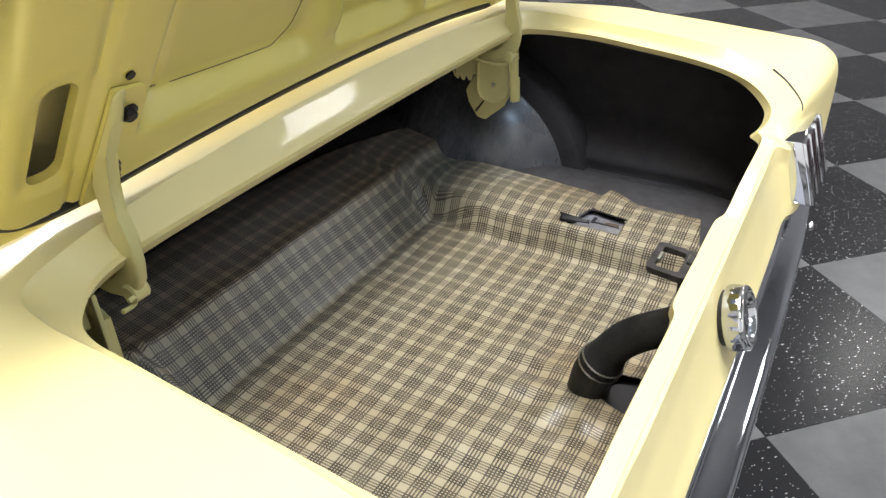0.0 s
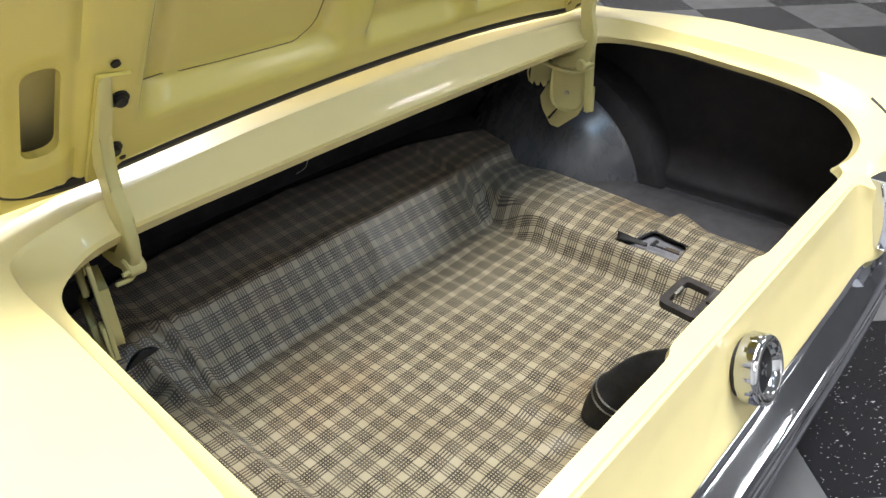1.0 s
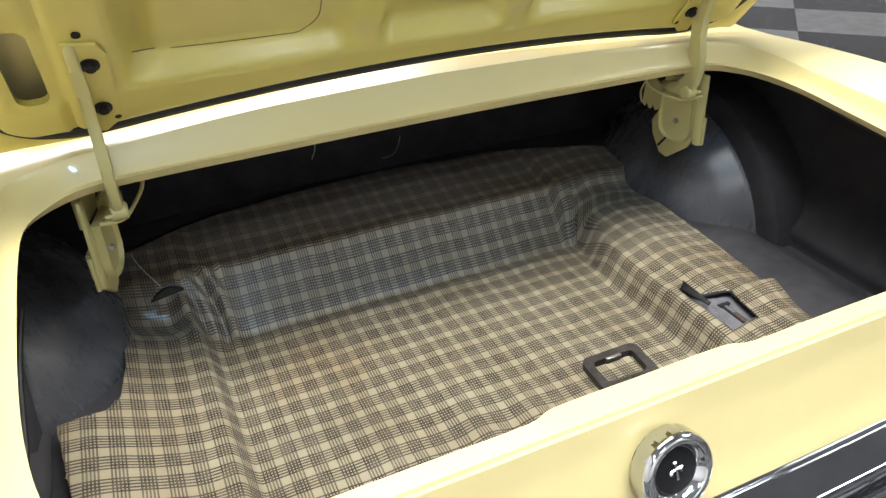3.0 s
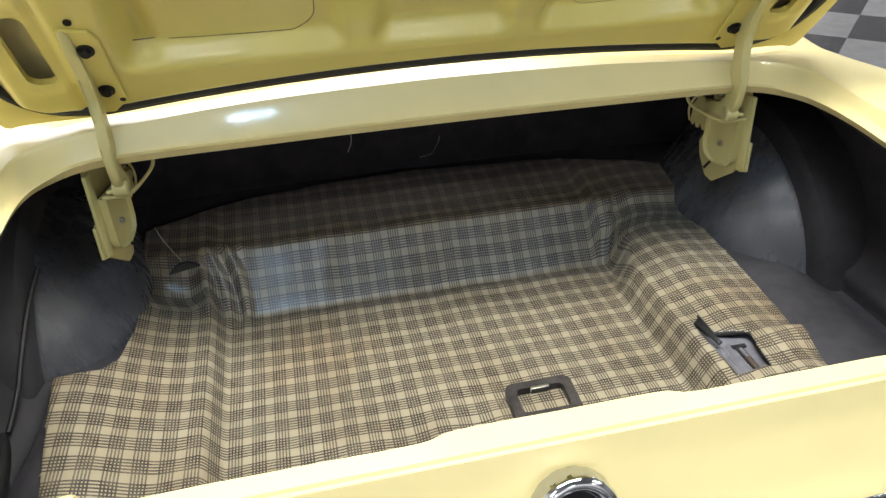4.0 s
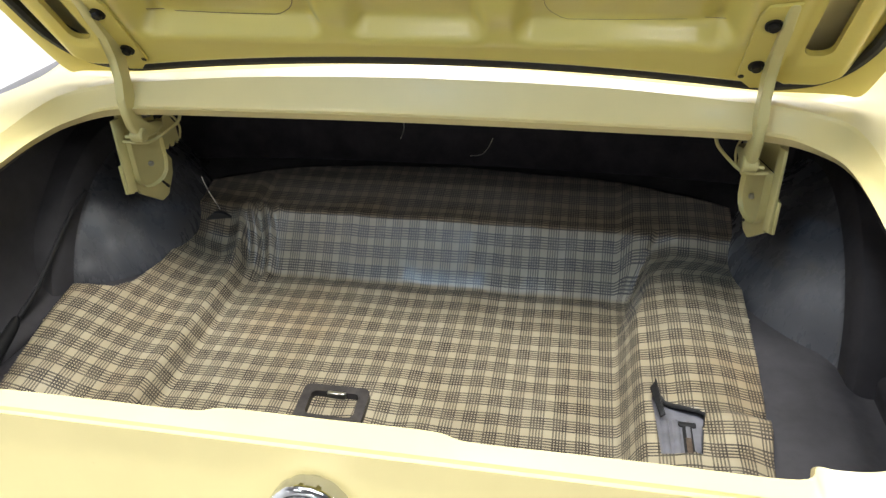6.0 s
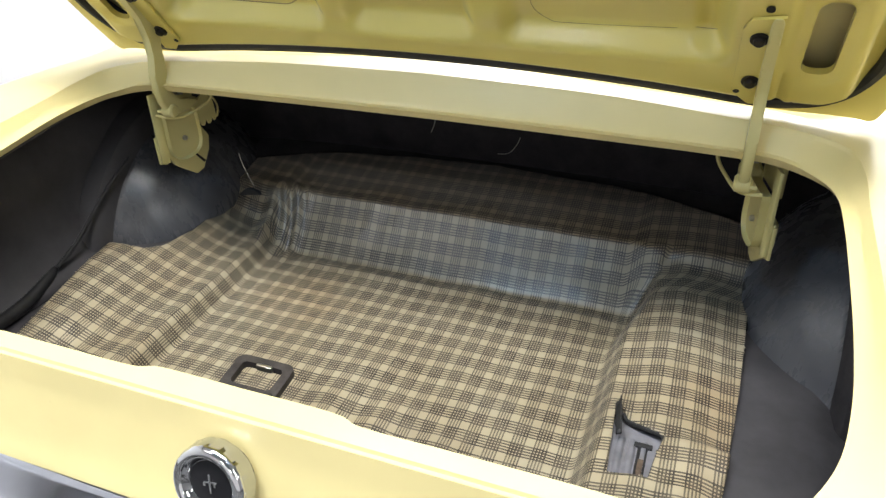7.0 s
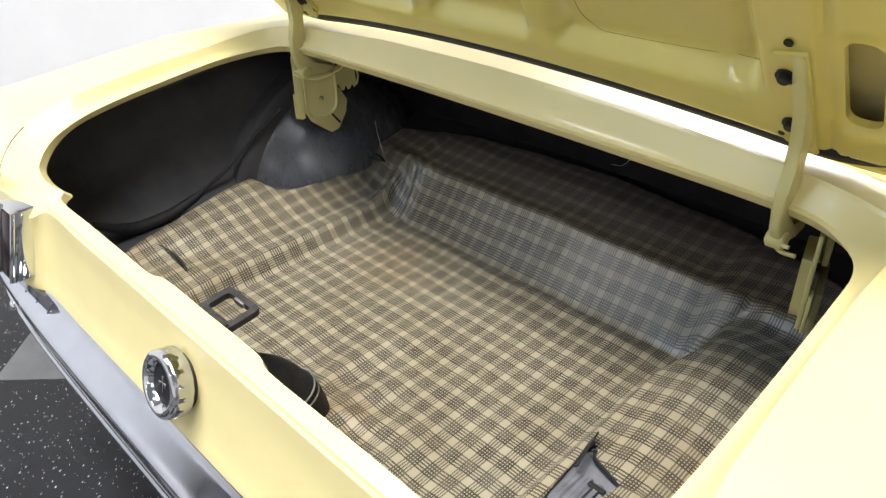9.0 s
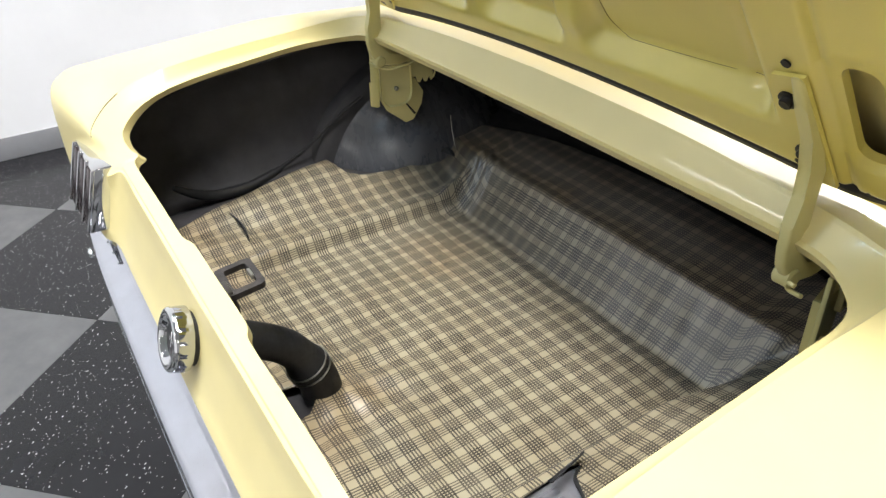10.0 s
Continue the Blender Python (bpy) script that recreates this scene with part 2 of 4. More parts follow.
def tube_bm(path, radius, sides=12, bm=None, cap=True):
    """A round tube along a path; radius is a number or one for each point."""
    bm = bm or bmesh.new()
    path = [Vector(p) for p in path]
    rad = radius if isinstance(radius, (list, tuple)) else [radius] * len(path)
    rings, up = [], None
    for i, p in enumerate(path):
        d = (path[min(i + 1, len(path) - 1)] - path[max(i - 1, 0)]).normalized()
        if up is None:
            up = d.orthogonal().normalized()
        up = (up - d * up.dot(d)).normalized()
        side = d.cross(up)
        rings.append([bm.verts.new(p + rad[i] * (math.cos(a) * up + math.sin(a) * side)) for a in (2 * math.pi * k / sides for k in range(sides))])
    for a, b in zip(rings, rings[1:]):
        for k in range(sides):
            bm.faces.new((a[k], a[(k + 1) % sides], b[(k + 1) % sides], b[k]))
    if cap:
        bm.faces.new(rings[0][::-1])
        bm.faces.new(rings[-1])
    return bm


def lathe_bm(profile, place, sides=48, bm=None, lobes=0, lobe=0.0, which=()):
    """Radius and height pairs turned about z, then placed. Rings named in which get lobes."""
    bm = bm or bmesh.new()
    rings = []
    for j, (r, h) in enumerate(profile):
        ring = []
        for k in range(sides):
            a = 2 * math.pi * k / sides
            rr = r
            if j in which and lobes:
                rr = r - lobe * (0.5 + 0.5 * math.cos(lobes * a)) ** 2
            ring.append(bm.verts.new(place @ Vector((rr * math.cos(a), rr * math.sin(a), h))))
        rings.append(ring)
    for a, b in zip(rings, rings[1:]):
        for k in range(sides):
            bm.faces.new((a[k], a[(k + 1) % sides], b[(k + 1) % sides], b[k]))
    bm.faces.new(rings[0][::-1])
    bm.faces.new(rings[-1])
    return bm


def grid_bm(rows, closed=False, bm=None):
    """Faces between rows of points."""
    bm = bm or bmesh.new()
    vs = [[bm.verts.new(p) for p in row] for row in rows]
    for a, b in zip(vs, vs[1:]):
        n = len(a)
        for k in range(n if closed else n - 1):
            bm.faces.new((a[k], a[(k + 1) % n], b[(k + 1) % n], b[k]))
    return bm


def smooth(a, b, x):
    t = min(1.0, max(0.0, (x - a) / (b - a)))
    return t * t * (3 - 2 * t)


def lerp_at(table, x):
    """Linear look-up in pairs."""
    if x <= table[0][0]:
        return table[0][1]
    for (x0, y0), (x1, y1) in zip(table, table[1:]):
        if x <= x1:
            return y0 + (y1 - y0) * (x - x0) / (x1 - x0)
    return table[-1][1]


def thing(name, label, category, group="", kind="", at=(0, 0, 0)):
    ob = new(name)
    ob.empty_display_size = 0.1
    ob.location = at
    return tagged(ob, label, category, group, kind)


# ---------- room ----------
X0, X1, Y0, Y1, HIGH = ROOM
T = 0.15
# only the west wall shows; the unseen walls' tones steer the bounced light
for nm, b in (("wall_west", (X0 - T, X0, Y0, Y1)), ("wall_east", (X1, X1 + T, Y0, Y1)),
              ("wall_south", (X0 - T, X1 + T, Y0 - T, Y0)), ("wall_north", (X0 - T, X1 + T, Y1, Y1 + T))):
    ob = add_mesh(nm, box_bm(*b, 0, HIGH), WALL_WHITE if nm in ("wall_west", "wall_south", "wall_north") else WALL_GREY)
    tagged(ob, "plain white painted showroom wall" if nm in ("wall_west", "wall_south", "wall_north") else "plain grey painted showroom wall", "wall", kind="structure")
# unseen ceiling, greyed so that less light bounces into the boot
ob = add_mesh("ceiling", box_bm(X0 - T, X1 + T, Y0 - T, Y1 + T, HIGH, HIGH + 0.15), CEIL_GREY)
tagged(ob, "plain grey showroom ceiling, unseen, kept dark to limit bounced light", "ceiling", kind="structure")
ob = add_mesh("baseboard", box_bm(X0, X0 + 0.008, Y0, Y1, 0.0, 0.10, 0.003), BASE_GREY)
tagged(ob, "grey vinyl baseboard along the white wall", "baseboard", kind="structure")

# LED ceiling lights
for lx, ly, watts in BAR_SPOTS:
    th = thing("spot_bar", "small white ceiling light bar with six bright LED cells", "ceiling light", "six-cell light bars", at=(lx, ly, HIGH))
    part("housing", box_bm(-0.135, 0.135, -0.04, 0.04, -0.05, 0.0, 0.008), CEIL_GREY, th)
    for cx in (-0.096, -0.062, -0.028, 0.028, 0.062, 0.096):
        part("led_cell", box_bm(cx - 0.010, cx + 0.010, -0.020, 0.020, -0.056, -0.0505, 0.002), GLOW, th)
    for cx in (-0.062, 0.062):
        ld = bpy.data.lights.new("bar_lamp", "AREA")
        ld.shape, ld.size, ld.size_y, ld.energy = "RECTANGLE", 0.088, 0.040, watts / 2
        ld.color = (0.46, 0.71, 1.0)
        lo = new("bar_lamp", ld)
        lo.parent = th
        lo.location = (cx, 0, -0.058)
for lx, ly, watts in LAMP_SPOTS:
    w, l = LAMP_W, LAMP_L
    th = thing("ceiling_light", "long white LED ceiling light out of view, switched on", "ceiling light", "showroom ceiling lights", at=(lx, ly, HIGH))
    part("housing", box_bm(-w / 2 - 0.02, w / 2 + 0.02, -l / 2 - 0.02, l / 2 + 0.02, -0.05, 0.0, 0.008), CEIL_GREY, th)
    part("diffuser", box_bm(-w / 2, w / 2, -l / 2, l / 2, -0.058, -0.051, 0.002), GLOW, th)
    ld = bpy.data.lights.new("ceiling_lamp", "AREA")
    ld.shape, ld.size, ld.size_y, ld.energy = "RECTANGLE", w, l, watts
    ld.color = (1.0, 0.990, 0.968)
    lo = new("ceiling_lamp", ld)
    lo.parent = th
    lo.location = (0, 0, -0.062)

# ---------- car ----------
car = thing("car", "pale yellow classic coupe with its trunk lid open", "car")
SIDES = (("right", 1), ("left", -1))

# shell round the trunk opening: half sections from the front middle to the tail's middle;
# in each: under-lip, edge, gutter, crest, then outward and down
LIP_Y, LIP_Z = -0.588, 0.744


def tail_section(x, dy=0.0):
    return [(x, LIP_Y + dy + 0.004, LIP_Z - 0.014), (x, LIP_Y + dy, LIP_Z), (x, -0.6085, 0.7385), (x, -0.6098, 0.7335),
            (x, -0.6150, 0.7335), (x, -0.6225, 0.695), (x, -0.634, 0.657), (x, -0.646, 0.620), (x, -0.658, 0.590),
            (x, -0.645, 0.582), (x, -0.630, 0.50), (x, -0.63, 0.34)]


def front_section(x, yb, zb, yt, zt, zs):
    return [(x, yb + 0.010, zb - 0.014), (x, yb, zb), (x, yb + 0.009, zb + 0.001), (x, yb + 0.012, zb + 0.007),
            (x, yt - 0.004, zt - 0.0065), (x, yt, zt), (x, yt + 0.070, zs), (x, yt + 0.086, zs - 0.016), (x, yt + 0.110, zs - 0.022),
            (x, 0.135, zs - 0.004), (x, 0.30, zs + 0.012), (x, 0.62, zs + 0.037)]


def side_section(y, x1, z1, x3, z3, zo):
    return [(x1 + 0.010, y, z1 - 0.014), (x1, y, z1), (x1 + 0.012, y, z1 + 0.006), (x3, y, z3),
            (x3 + 0.035, y, (z3 + zo) / 2 + 0.003), (x3 + 0.085, y, zo + 0.003), (0.786, y, zo), (0.806, y, zo - 0.022),
            (0.815, y, zo - 0.10), (0.822, y, 0.62), (0.812, y, 0.46), (0.785, y, 0.30)]


def crested(sec, w=0.0):
    """Moves the crest of a section to the place in the row that the front beam's crest has."""
    v = [Vector(p) for p in sec]
    n = [v[0], v[1], v[1].lerp(v[2], 0.6), v[2].lerp(v[3], 0.1), v[3].lerp(v[2], 0.14), v[3], v[4].lerp(v[5], 0.5), v[6], v[7], v[8], v[9], v[11]]
    return [a.lerp(b, w) for a, b in zip(n, v)]


HALF = [
    front_section(0.0, -0.062, 0.884, -0.020, 0.9333, 0.9315),
    front_section(0.15, -0.061, 0.883, -0.020, 0.9308, 0.9270),
    front_section(0.30, -0.060, 0.881, -0.0205, 0.9260, 0.9175),
    front_section(0.45, -0.060, 0.879, -0.026, 0.9162, 0.9085),
    [(0.54, -0.056, 0.862), (0.54, -0.066, 0.876), (0.542, -0.058, 0.878), (0.543, -0.054, 0.883), (0.545, -0.038, 0.904), (0.547, -0.0346, 0.910), (0.556, 0.030, 0.905),
     (0.575, 0.055, 0.884), (0.600, 0.090, 0.878), (0.63, 0.15, 0.892), (0.68, 0.35, 0.92), (0.71, 0.62, 0.95)],
    [(0.600, -0.078, 0.852), (0.590, -0.088, 0.866), (0.594, -0.085, 0.868), (0.599, -0.081, 0.873), (0.618, -0.052, 0.892), (0.621, -0.048, 0.897), (0.66, -0.004, 0.896),
     (0.700, 0.06, 0.884), (0.740, 0.15, 0.884), (0.785, 0.32, 0.885), (0.818, 0.45, 0.70), (0.79, 0.62, 0.30)],
    [(0.623, -0.120, 0.847), (0.613, -0.125, 0.861), (0.619, -0.123, 0.863), (0.624, -0.121, 0.868), (0.637, -0.108, 0.886), (0.640, -0.104, 0.891), (0.69, -0.080, 0.893),
     (0.770, -0.03, 0.881), (0.799, 0.02, 0.862), (0.814, 0.06, 0.80), (0.822, 0.09, 0.63), (0.785, 0.13, 0.30)],
    crested(side_section(-0.20, 0.618, 0.858, 0.640, 0.884, 0.884)),
    crested(side_section(-0.30, 0.619, 0.848, 0.641, 0.877, 0.879)),
    crested(side_section(-0.40, 0.618, 0.837, 0.643, 0.867, 0.873)),
    crested(side_section(-0.48, 0.614, 0.823, 0.646, 0.855, 0.867)),
    crested([(0.612, -0.530, 0.790), (0.603, -0.540, 0.803), (0.622, -0.548, 0.808), (0.660, -0.548, 0.832), (0.698, -0.552, 0.849), (0.760, -0.556, 0.861),
     (0.796, -0.560, 0.858), (0.809, -0.563, 0.836), (0.815, -0.565, 0.75), (0.820, -0.565, 0.62), (0.81, -0.56, 0.46), (0.785, -0.56, 0.30)], 0.0),
    crested([(0.583, -0.568, 0.766), (0.576, -0.579, 0.779), (0.604, -0.597, 0.784), (0.648, -0.607, 0.797), (0.700, -0.622, 0.832), (0.755, -0.632, 0.850),
     (0.794, -0.638, 0.847), (0.806, -0.641, 0.823), (0.808, -0.630, 0.73), (0.812, -0.632, 0.62), (0.80, -0.62, 0.46), (0.775, -0.61, 0.30)], 0.0),
    crested([(0.547, -0.576, 0.754), (0.544, -0.588, 0.767), (0.566, -0.612, 0.767), (0.612, -0.632, 0.772), (0.670, -0.655, 0.796), (0.728, -0.668, 0.812),
     (0.778, -0.676, 0.808), (0.796, -0.680, 0.780), (0.785, -0.678, 0.70), (0.786, -0.680, 0.62), (0.775, -0.66, 0.46), (0.75, -0.63, 0.32)], 0.33),
    crested([(0.515, -0.572, 0.746), (0.510, -0.585, 0.759), (0.526, -0.607, 0.754), (0.553, -0.627, 0.750), (0.600, -0.642, 0.742), (0.655, -0.655, 0.725),
     (0.690, -0.665, 0.70), (0.702, -0.672, 0.66), (0.705, -0.676, 0.62), (0.700, -0.670, 0.588), (0.70, -0.64, 0.48), (0.69, -0.63, 0.33)], 0.66),
    [(0.496, -0.564, 0.738), (0.494, -0.577, 0.752), (0.500, -0.604, 0.747), (0.508, -0.622, 0.740), (0.510, -0.640, 0.722), (0.530, -0.652, 0.695),
     (0.54, -0.664, 0.662), (0.545, -0.674, 0.625), (0.545, -0.676, 0.592), (0.56, -0.648, 0.583), (0.56, -0.633, 0.49), (0.55, -0.63, 0.335)],
    tail_section(0.476), tail_section(0.36), tail_section(0.26), tail_section(0.155), tail_section(0.115, 0.009), tail_section(0.0, 0.009),
]


def body_rows():
    half = []
    per = 6
    n = len(HALF[0])
    curves = [spline([s[k] for s in HALF], per) for k in range(n)]
    for j in range(len(curves[0])):
        sec = [curves[k][j] for k in range(n)]
        crest = [a.lerp(b, k / 3) for a, b in zip(sec[3:6], sec[4:7]) for k in (1, 2, 3)]
        half.append(sec[:4] + crest + spline(sec[6:], 3)[1:])
    mirror = [[Vector((-p.x, p.y, p.z)) for p in s] for s in half]
    return half + mirror[-2:0:-1]


rows = body_rows()
bm = grid_bm([list(r) for r in zip(*rows)], closed=True)
skin_tree = BVHTree.FromBMesh(bm)
shell = part("body_shell", bm, PAINT, car, "pale yellow rear quarters, gutter and tail panel", sharp=28)
shell.modifiers.new("flat_faces", "WEIGHTED_NORMAL").keep_sharp = True

# quarter end seams beside the lamps
for _, s in SIDES:
    path = spline([(s * 0.655, -0.566, 0.8275), (s * 0.652, -0.592, 0.806), (s * 0.640, -0.612, 0.7935), (s * 0.622, -0.628, 0.781), (s * 0.606, -0.6385, 0.765)], 6)
    path = [skin_tree.find_nearest(p)[0] for p in path]
    part("panel_seam", tube_bm(path, [(0.0012 if s < 0 else 0.0030) * (1 - 0.5 * i / (len(path) - 1)) for i in range(len(path))], 6), BLACK_RUBBER, car, "dark open panel gap")

# inner quarter sides and boot floor
def liner_rows(s):
    out = []
    for y in [-0.60 + 0.05 * k for k in range(22)]:
        zl = lerp_at([(-0.6, 0.70), (-0.56, 0.77), (-0.5, 0.80), (-0.4, 0.822), (-0.2, 0.842), (0.0, 0.86), (0.5, 0.88)], y)
        squeeze = lerp_at([(-0.6, 0.10), (-0.56, 0.04), (-0.48, 0.0), (0.5, 0.0)], y)
        prof = [(0.626, zl), (0.69, zl + 0.004), (0.745, zl - 0.012), (0.775, zl - 0.05), (0.787, 0.72), (0.788, 0.64), (0.780, 0.585), (0.764, 0.552), (0.746, 0.535), (0.734, 0.528), (0.728, 0.516), (0.730, 0.495), (0.722, 0.470)]
        near = 0.052 * smooth(-0.50, -0.18, y) if s < 0 else 0.0
        out.append([Vector((s * (x - squeeze * (x > 0.66) - near * smooth(zl - 0.01, 0.70, z)), y, z)) for x, z in prof])
    return out


# the left side is given a lighter grey than the right
for _, s in SIDES:
    part("quarter_lining", grid_bm([spline(r, 3) for r in liner_rows(s)]), TRUNK_BLACK if s > 0 else LINING_GREY, car, "black-painted inner quarter panel" if s > 0 else "charcoal-grey inner quarter panel")


roll = spline([(-0.712, -0.235, 0.545), (-0.706, -0.269, 0.535), (-0.702, -0.331, 0.523), (-0.700, -0.404, 0.525), (-0.694, -0.456, 0.547), (-0.684, -0.500, 0.580)], 6)
part("sound_deadener_roll", tube_bm(roll, [0.003 + 0.0105 * math.sin(math.pi * (0.04 + 0.92 * i / (len(roll) - 1))) ** 0.6 for i in range(len(roll))], 12), BLACK_RUBBER, car, "black rolled edge of the quarter lining")


seam = spline([(-0.668, -0.020, 0.692), (-0.680, -0.080, 0.655), (-0.688, -0.140, 0.612), (-0.692, -0.190, 0.578), (-0.700, -0.240, 0.552)], 6)
part("lining_seam", tube_bm(seam, 0.0045, 8), BLACK_RUBBER, car, "dark seam where the lining meets the wheel housing")


def pan_z(x, y):
    z = 0.452
    if x > 0:
        z += 0.062 * smooth(0.390, 0.440, x) + 0.004 * smooth(0.45, 0.65, x)
    else:
        z += 0.034 * smooth(0.415, 0.455, -x) + 0.04 * smooth(0.45, 0.66, -x)
    f = 0.10 * smooth(0.08, 0.175, y) + 0.035 * smooth(0.175, 0.36, y)
    return max(z, 0.452 + f) - 0.005 - 0.05 * smooth(0.06, 0.09, y) * smooth(0.21, 0.19, y) * smooth(0.50, 0.46, abs(x)) - 0.022 * smooth(0.655, 0.72, abs(x))


xs = [-0.735 + 1.47 * k / 98 for k in range(99)]
ys = [-0.60 + 1.02 * k / 60 for k in range(61)]
part("boot_floor", grid_bm([[Vector((x, y, pan_z(x, y))) for x in xs] for y in ys]), TRUNK_GREY, car, "grey-painted steel boot floor")
part("tail_inner_wall", box_bm(-0.66, 0.66, -0.612, -0.604, 0.45, 0.722), TRUNK_GREY, car)
part("seat_back_board", grid_bm([[Vector((x, 0.40 + 0.05 * (z - 0.5) - 0.06 * abs(x / 0.78) ** 3, z)) for x in [-0.78 + 0.06 * k for k in range(27)]] for z in (0.42, 0.55, 0.68, 0.80, 0.90)]), BOARD_BLACK, car, "black fibreboard behind the rear seat")
part("shelf_underside", box_bm(-0.66, 0.66, 0.01, 0.45, 0.868, 0.872), BOARD_BLACK, car)

# wheel housings
def arch_bm(s, profile):
    cy, cz = 0.16, 0.43
    rows = []
    for k in range(45):
        a = radians(-8 + 196 * k / 44)
        rows.append([Vector((s * x, cy - q * math.cos(a), cz + q * math.sin(a))) for x, q in profile])
    return grid_bm(rows)


inner = [(p.x, p.y) for p in spline([(0.548, 0.02, 0), (0.549, 0.120, 0), (0.573, 0.173, 0), (0.602, 0.213, 0), (0.634, 0.247, 0), (0.662, 0.268, 0), (0.684, 0.284, 0)], 4)]
inner += [(0.687, 0.289)]
outer = [(0.686, 0.288), (0.6885, 0.305), (0.691, 0.324), (0.698, 0.333), (0.712, 0.337), (0.80, 0.338)]
for _, s in SIDES:
    part("wheelhouse", arch_bm(s, inner), HOUSING_GREY, car, "satin grey rounded wheel housing")
    part("outer_wheelhouse", arch_bm(s, outer), TRUNK_BLACK if s > 0 else LINING_GREY, car, "dark outer wheel housing")

# bumper
def bumper_bm():
    half = [(0.0, 0.0, 0.0), (0.25, 0.001, 0.0), (0.45, 0.004, 0.001), (0.58, 0.010, 0.002), (0.68, 0.018, 0.003), (0.745, 0.034, 0.004), (0.79, 0.066, 0.005), (0.822, 0.12, 0.006), (0.832, 0.20, 0.008), (0.834, 0.32, 0.010)]
    line = spline(half, 6)
    full = [Vector((-p.x, p.y, p.z)) for p in line[:0:-1]] + line
    prof = [(0.072, 0.550), (0.064, 0.572), (0.057, 0.5845), (0.052, 0.5882), (0.048, 0.5872), (0.0445, 0.5830), (0.041, 0.5808), (0.026, 0.5745), (0.010, 0.5678), (0.004, 0.5640), (0.001, 0.5600), (0.0, 0.554), (0.0, 0.546), (0.003, 0.520), (0.0055, 0.506), (0.001, 0.501), (0.001, 0.495), (0.006, 0.490), (0.020, 0.484), (0.042, 0.484)]
    prof = spline([(0, a, b) for a, b in prof], 3)
    rows = []
    for i, p in enumerate(full):
        d = (full[min(i + 1, len(full) - 1)] - full[max(i - 1, 0)])
        d.z = 0
        d.normalize()
        nrm = Vector((-d.y, d.x, 0))
        deep = lerp_at([(0.0, 0.09), (0.70, 0.09), (0.79, 0.03), (0.82, 0.02)], abs(p.x))
        rows.append([Vector((p.x, -0.708 + p.y, 0)) + nrm * min(q.y, deep + 0.02 * q.y) + Vector((0, 0, q.z + p.z)) for q in prof])
    return grid_bm(rows)


BUMPER_CHROME = plain("bumper_chrome", (0.62, 0.64, 0.70), 0.06, 1.0, 0.05)
bumper = part("bumper", bumper_bm(), BUMPER_CHROME, car, "slim chrome wraparound rear bumper", sharp=50)
for _, s in SIDES:
    m = Matrix.Translation((s * 0.545, -0.7045, 0.553)) @ Matrix.Rotation(radians(90), 4, "X")
    part("bumper_bolt", lathe_bm([(0.011, 0.0), (0.011, 0.002), (0.009, 0.005), (0.005, 0.0075), (0.001, 0.008)], m, 20), CHROME, bumper)

# tail lamps
for _, s in SIDES:
    lamp = thing("tail_lamp", "", "")
    lamp.parent = car
    tagged(lamp, "chrome tail lamp with three upright dark lenses")

    def lp(x, z, d):
        y = -0.646 - 0.33 * (0.737 - z) - 0.006 * smooth(0.50, 0.70, x) - d
        return Vector((s * x, y, z))

    def lamp_box(x0, x1, z0, z1, d0, d1, bev):
        b = bmesh.new()
        v = [b.verts.new(lp(x, z, d)) for d in (d0, d1) for z in (z0, z1) for x in (x0, x1)]
        for q in ((0, 1, 3, 2), (4, 6, 7, 5), (0, 4, 5, 1), (2, 3, 7, 6), (0, 2, 6, 4), (1, 5, 7, 3)):
            b.faces.new([v[i] for i in q])
        bmesh.ops.recalc_face_normals(b, faces=b.faces[:])
        bmesh.ops.bevel(b, geom=b.edges[:], offset=bev, segments=2, affect="EDGES", profile=0.5)
        return b

    part("bezel", lamp_box(0.508, 0.692, 0.612, 0.738, -0.03, 0.011, 0.004), CHROME, lamp)
    w = 0.0575
    for k in range(3):
        xa = 0.5155 + k * 0.059
        part("lens", lamp_box(xa, xa + w - 0.008, 0.620, 0.729, 0.004, 0.0145, 0.004), LENS_RED, lamp, "dark red ribbed lens")
    for xr in (0.5095, 0.5645, 0.6235, 0.6825):
        part("rib", lamp_box(xr, xr + 0.0065, 0.614, 0.736, 0.004, 0.0165, 0.0022), CHROME, lamp)

# fuel cap
cap = thing("fuel_cap", "", "")
cap.parent = car
tagged(cap, "fluted chrome fuel cap with a black face")
ax = Vector((0, -0.945, 0.327)).normalized()
cm = Matrix.Translation((-0.006, -0.6345, 0.6625)) @ ax.to_track_quat("Z", "Y").to_matrix().to_4x4()
# neck coloured black to draw the shadow line between cap and panel
part("neck", lathe_bm([(0.0400, -0.012), (0.0400, 0.006), (0.039, 0.007), (0.039, 0.012)], cm, 48), BLACK_RUBBER, cap, "black neck under the cap, standing in for a shadow line")
part("skirt", lathe_bm([(0.0430, 0.0055), (0.0474, 0.0070), (0.0482, 0.0100), (0.0466, 0.0280), (0.0455, 0.0285), (0.0440, 0.0230), (0.002, 0.0225)], cm, 216, lobes=15, lobe=0.0008, which=(1, 2, 3)), KNURLED, cap, "tapered knurled chrome skirt", sharp=40)
part("rim", lathe_bm([(0.0440, 0.0227), (0.0455, 0.0270), (0.0475, 0.0283), (0.0470, 0.0305), (0.0445, 0.0331), (0.0405, 0.0347), (0.0365, 0.0347), (0.0335, 0.0327), (0.0295, 0.0265), (0.0285, 0.0245), (0.002, 0.0240)], cm, 120, lobes=20, lobe=0.0004, which=(2, 3)), CHROME, cap, sharp=40)
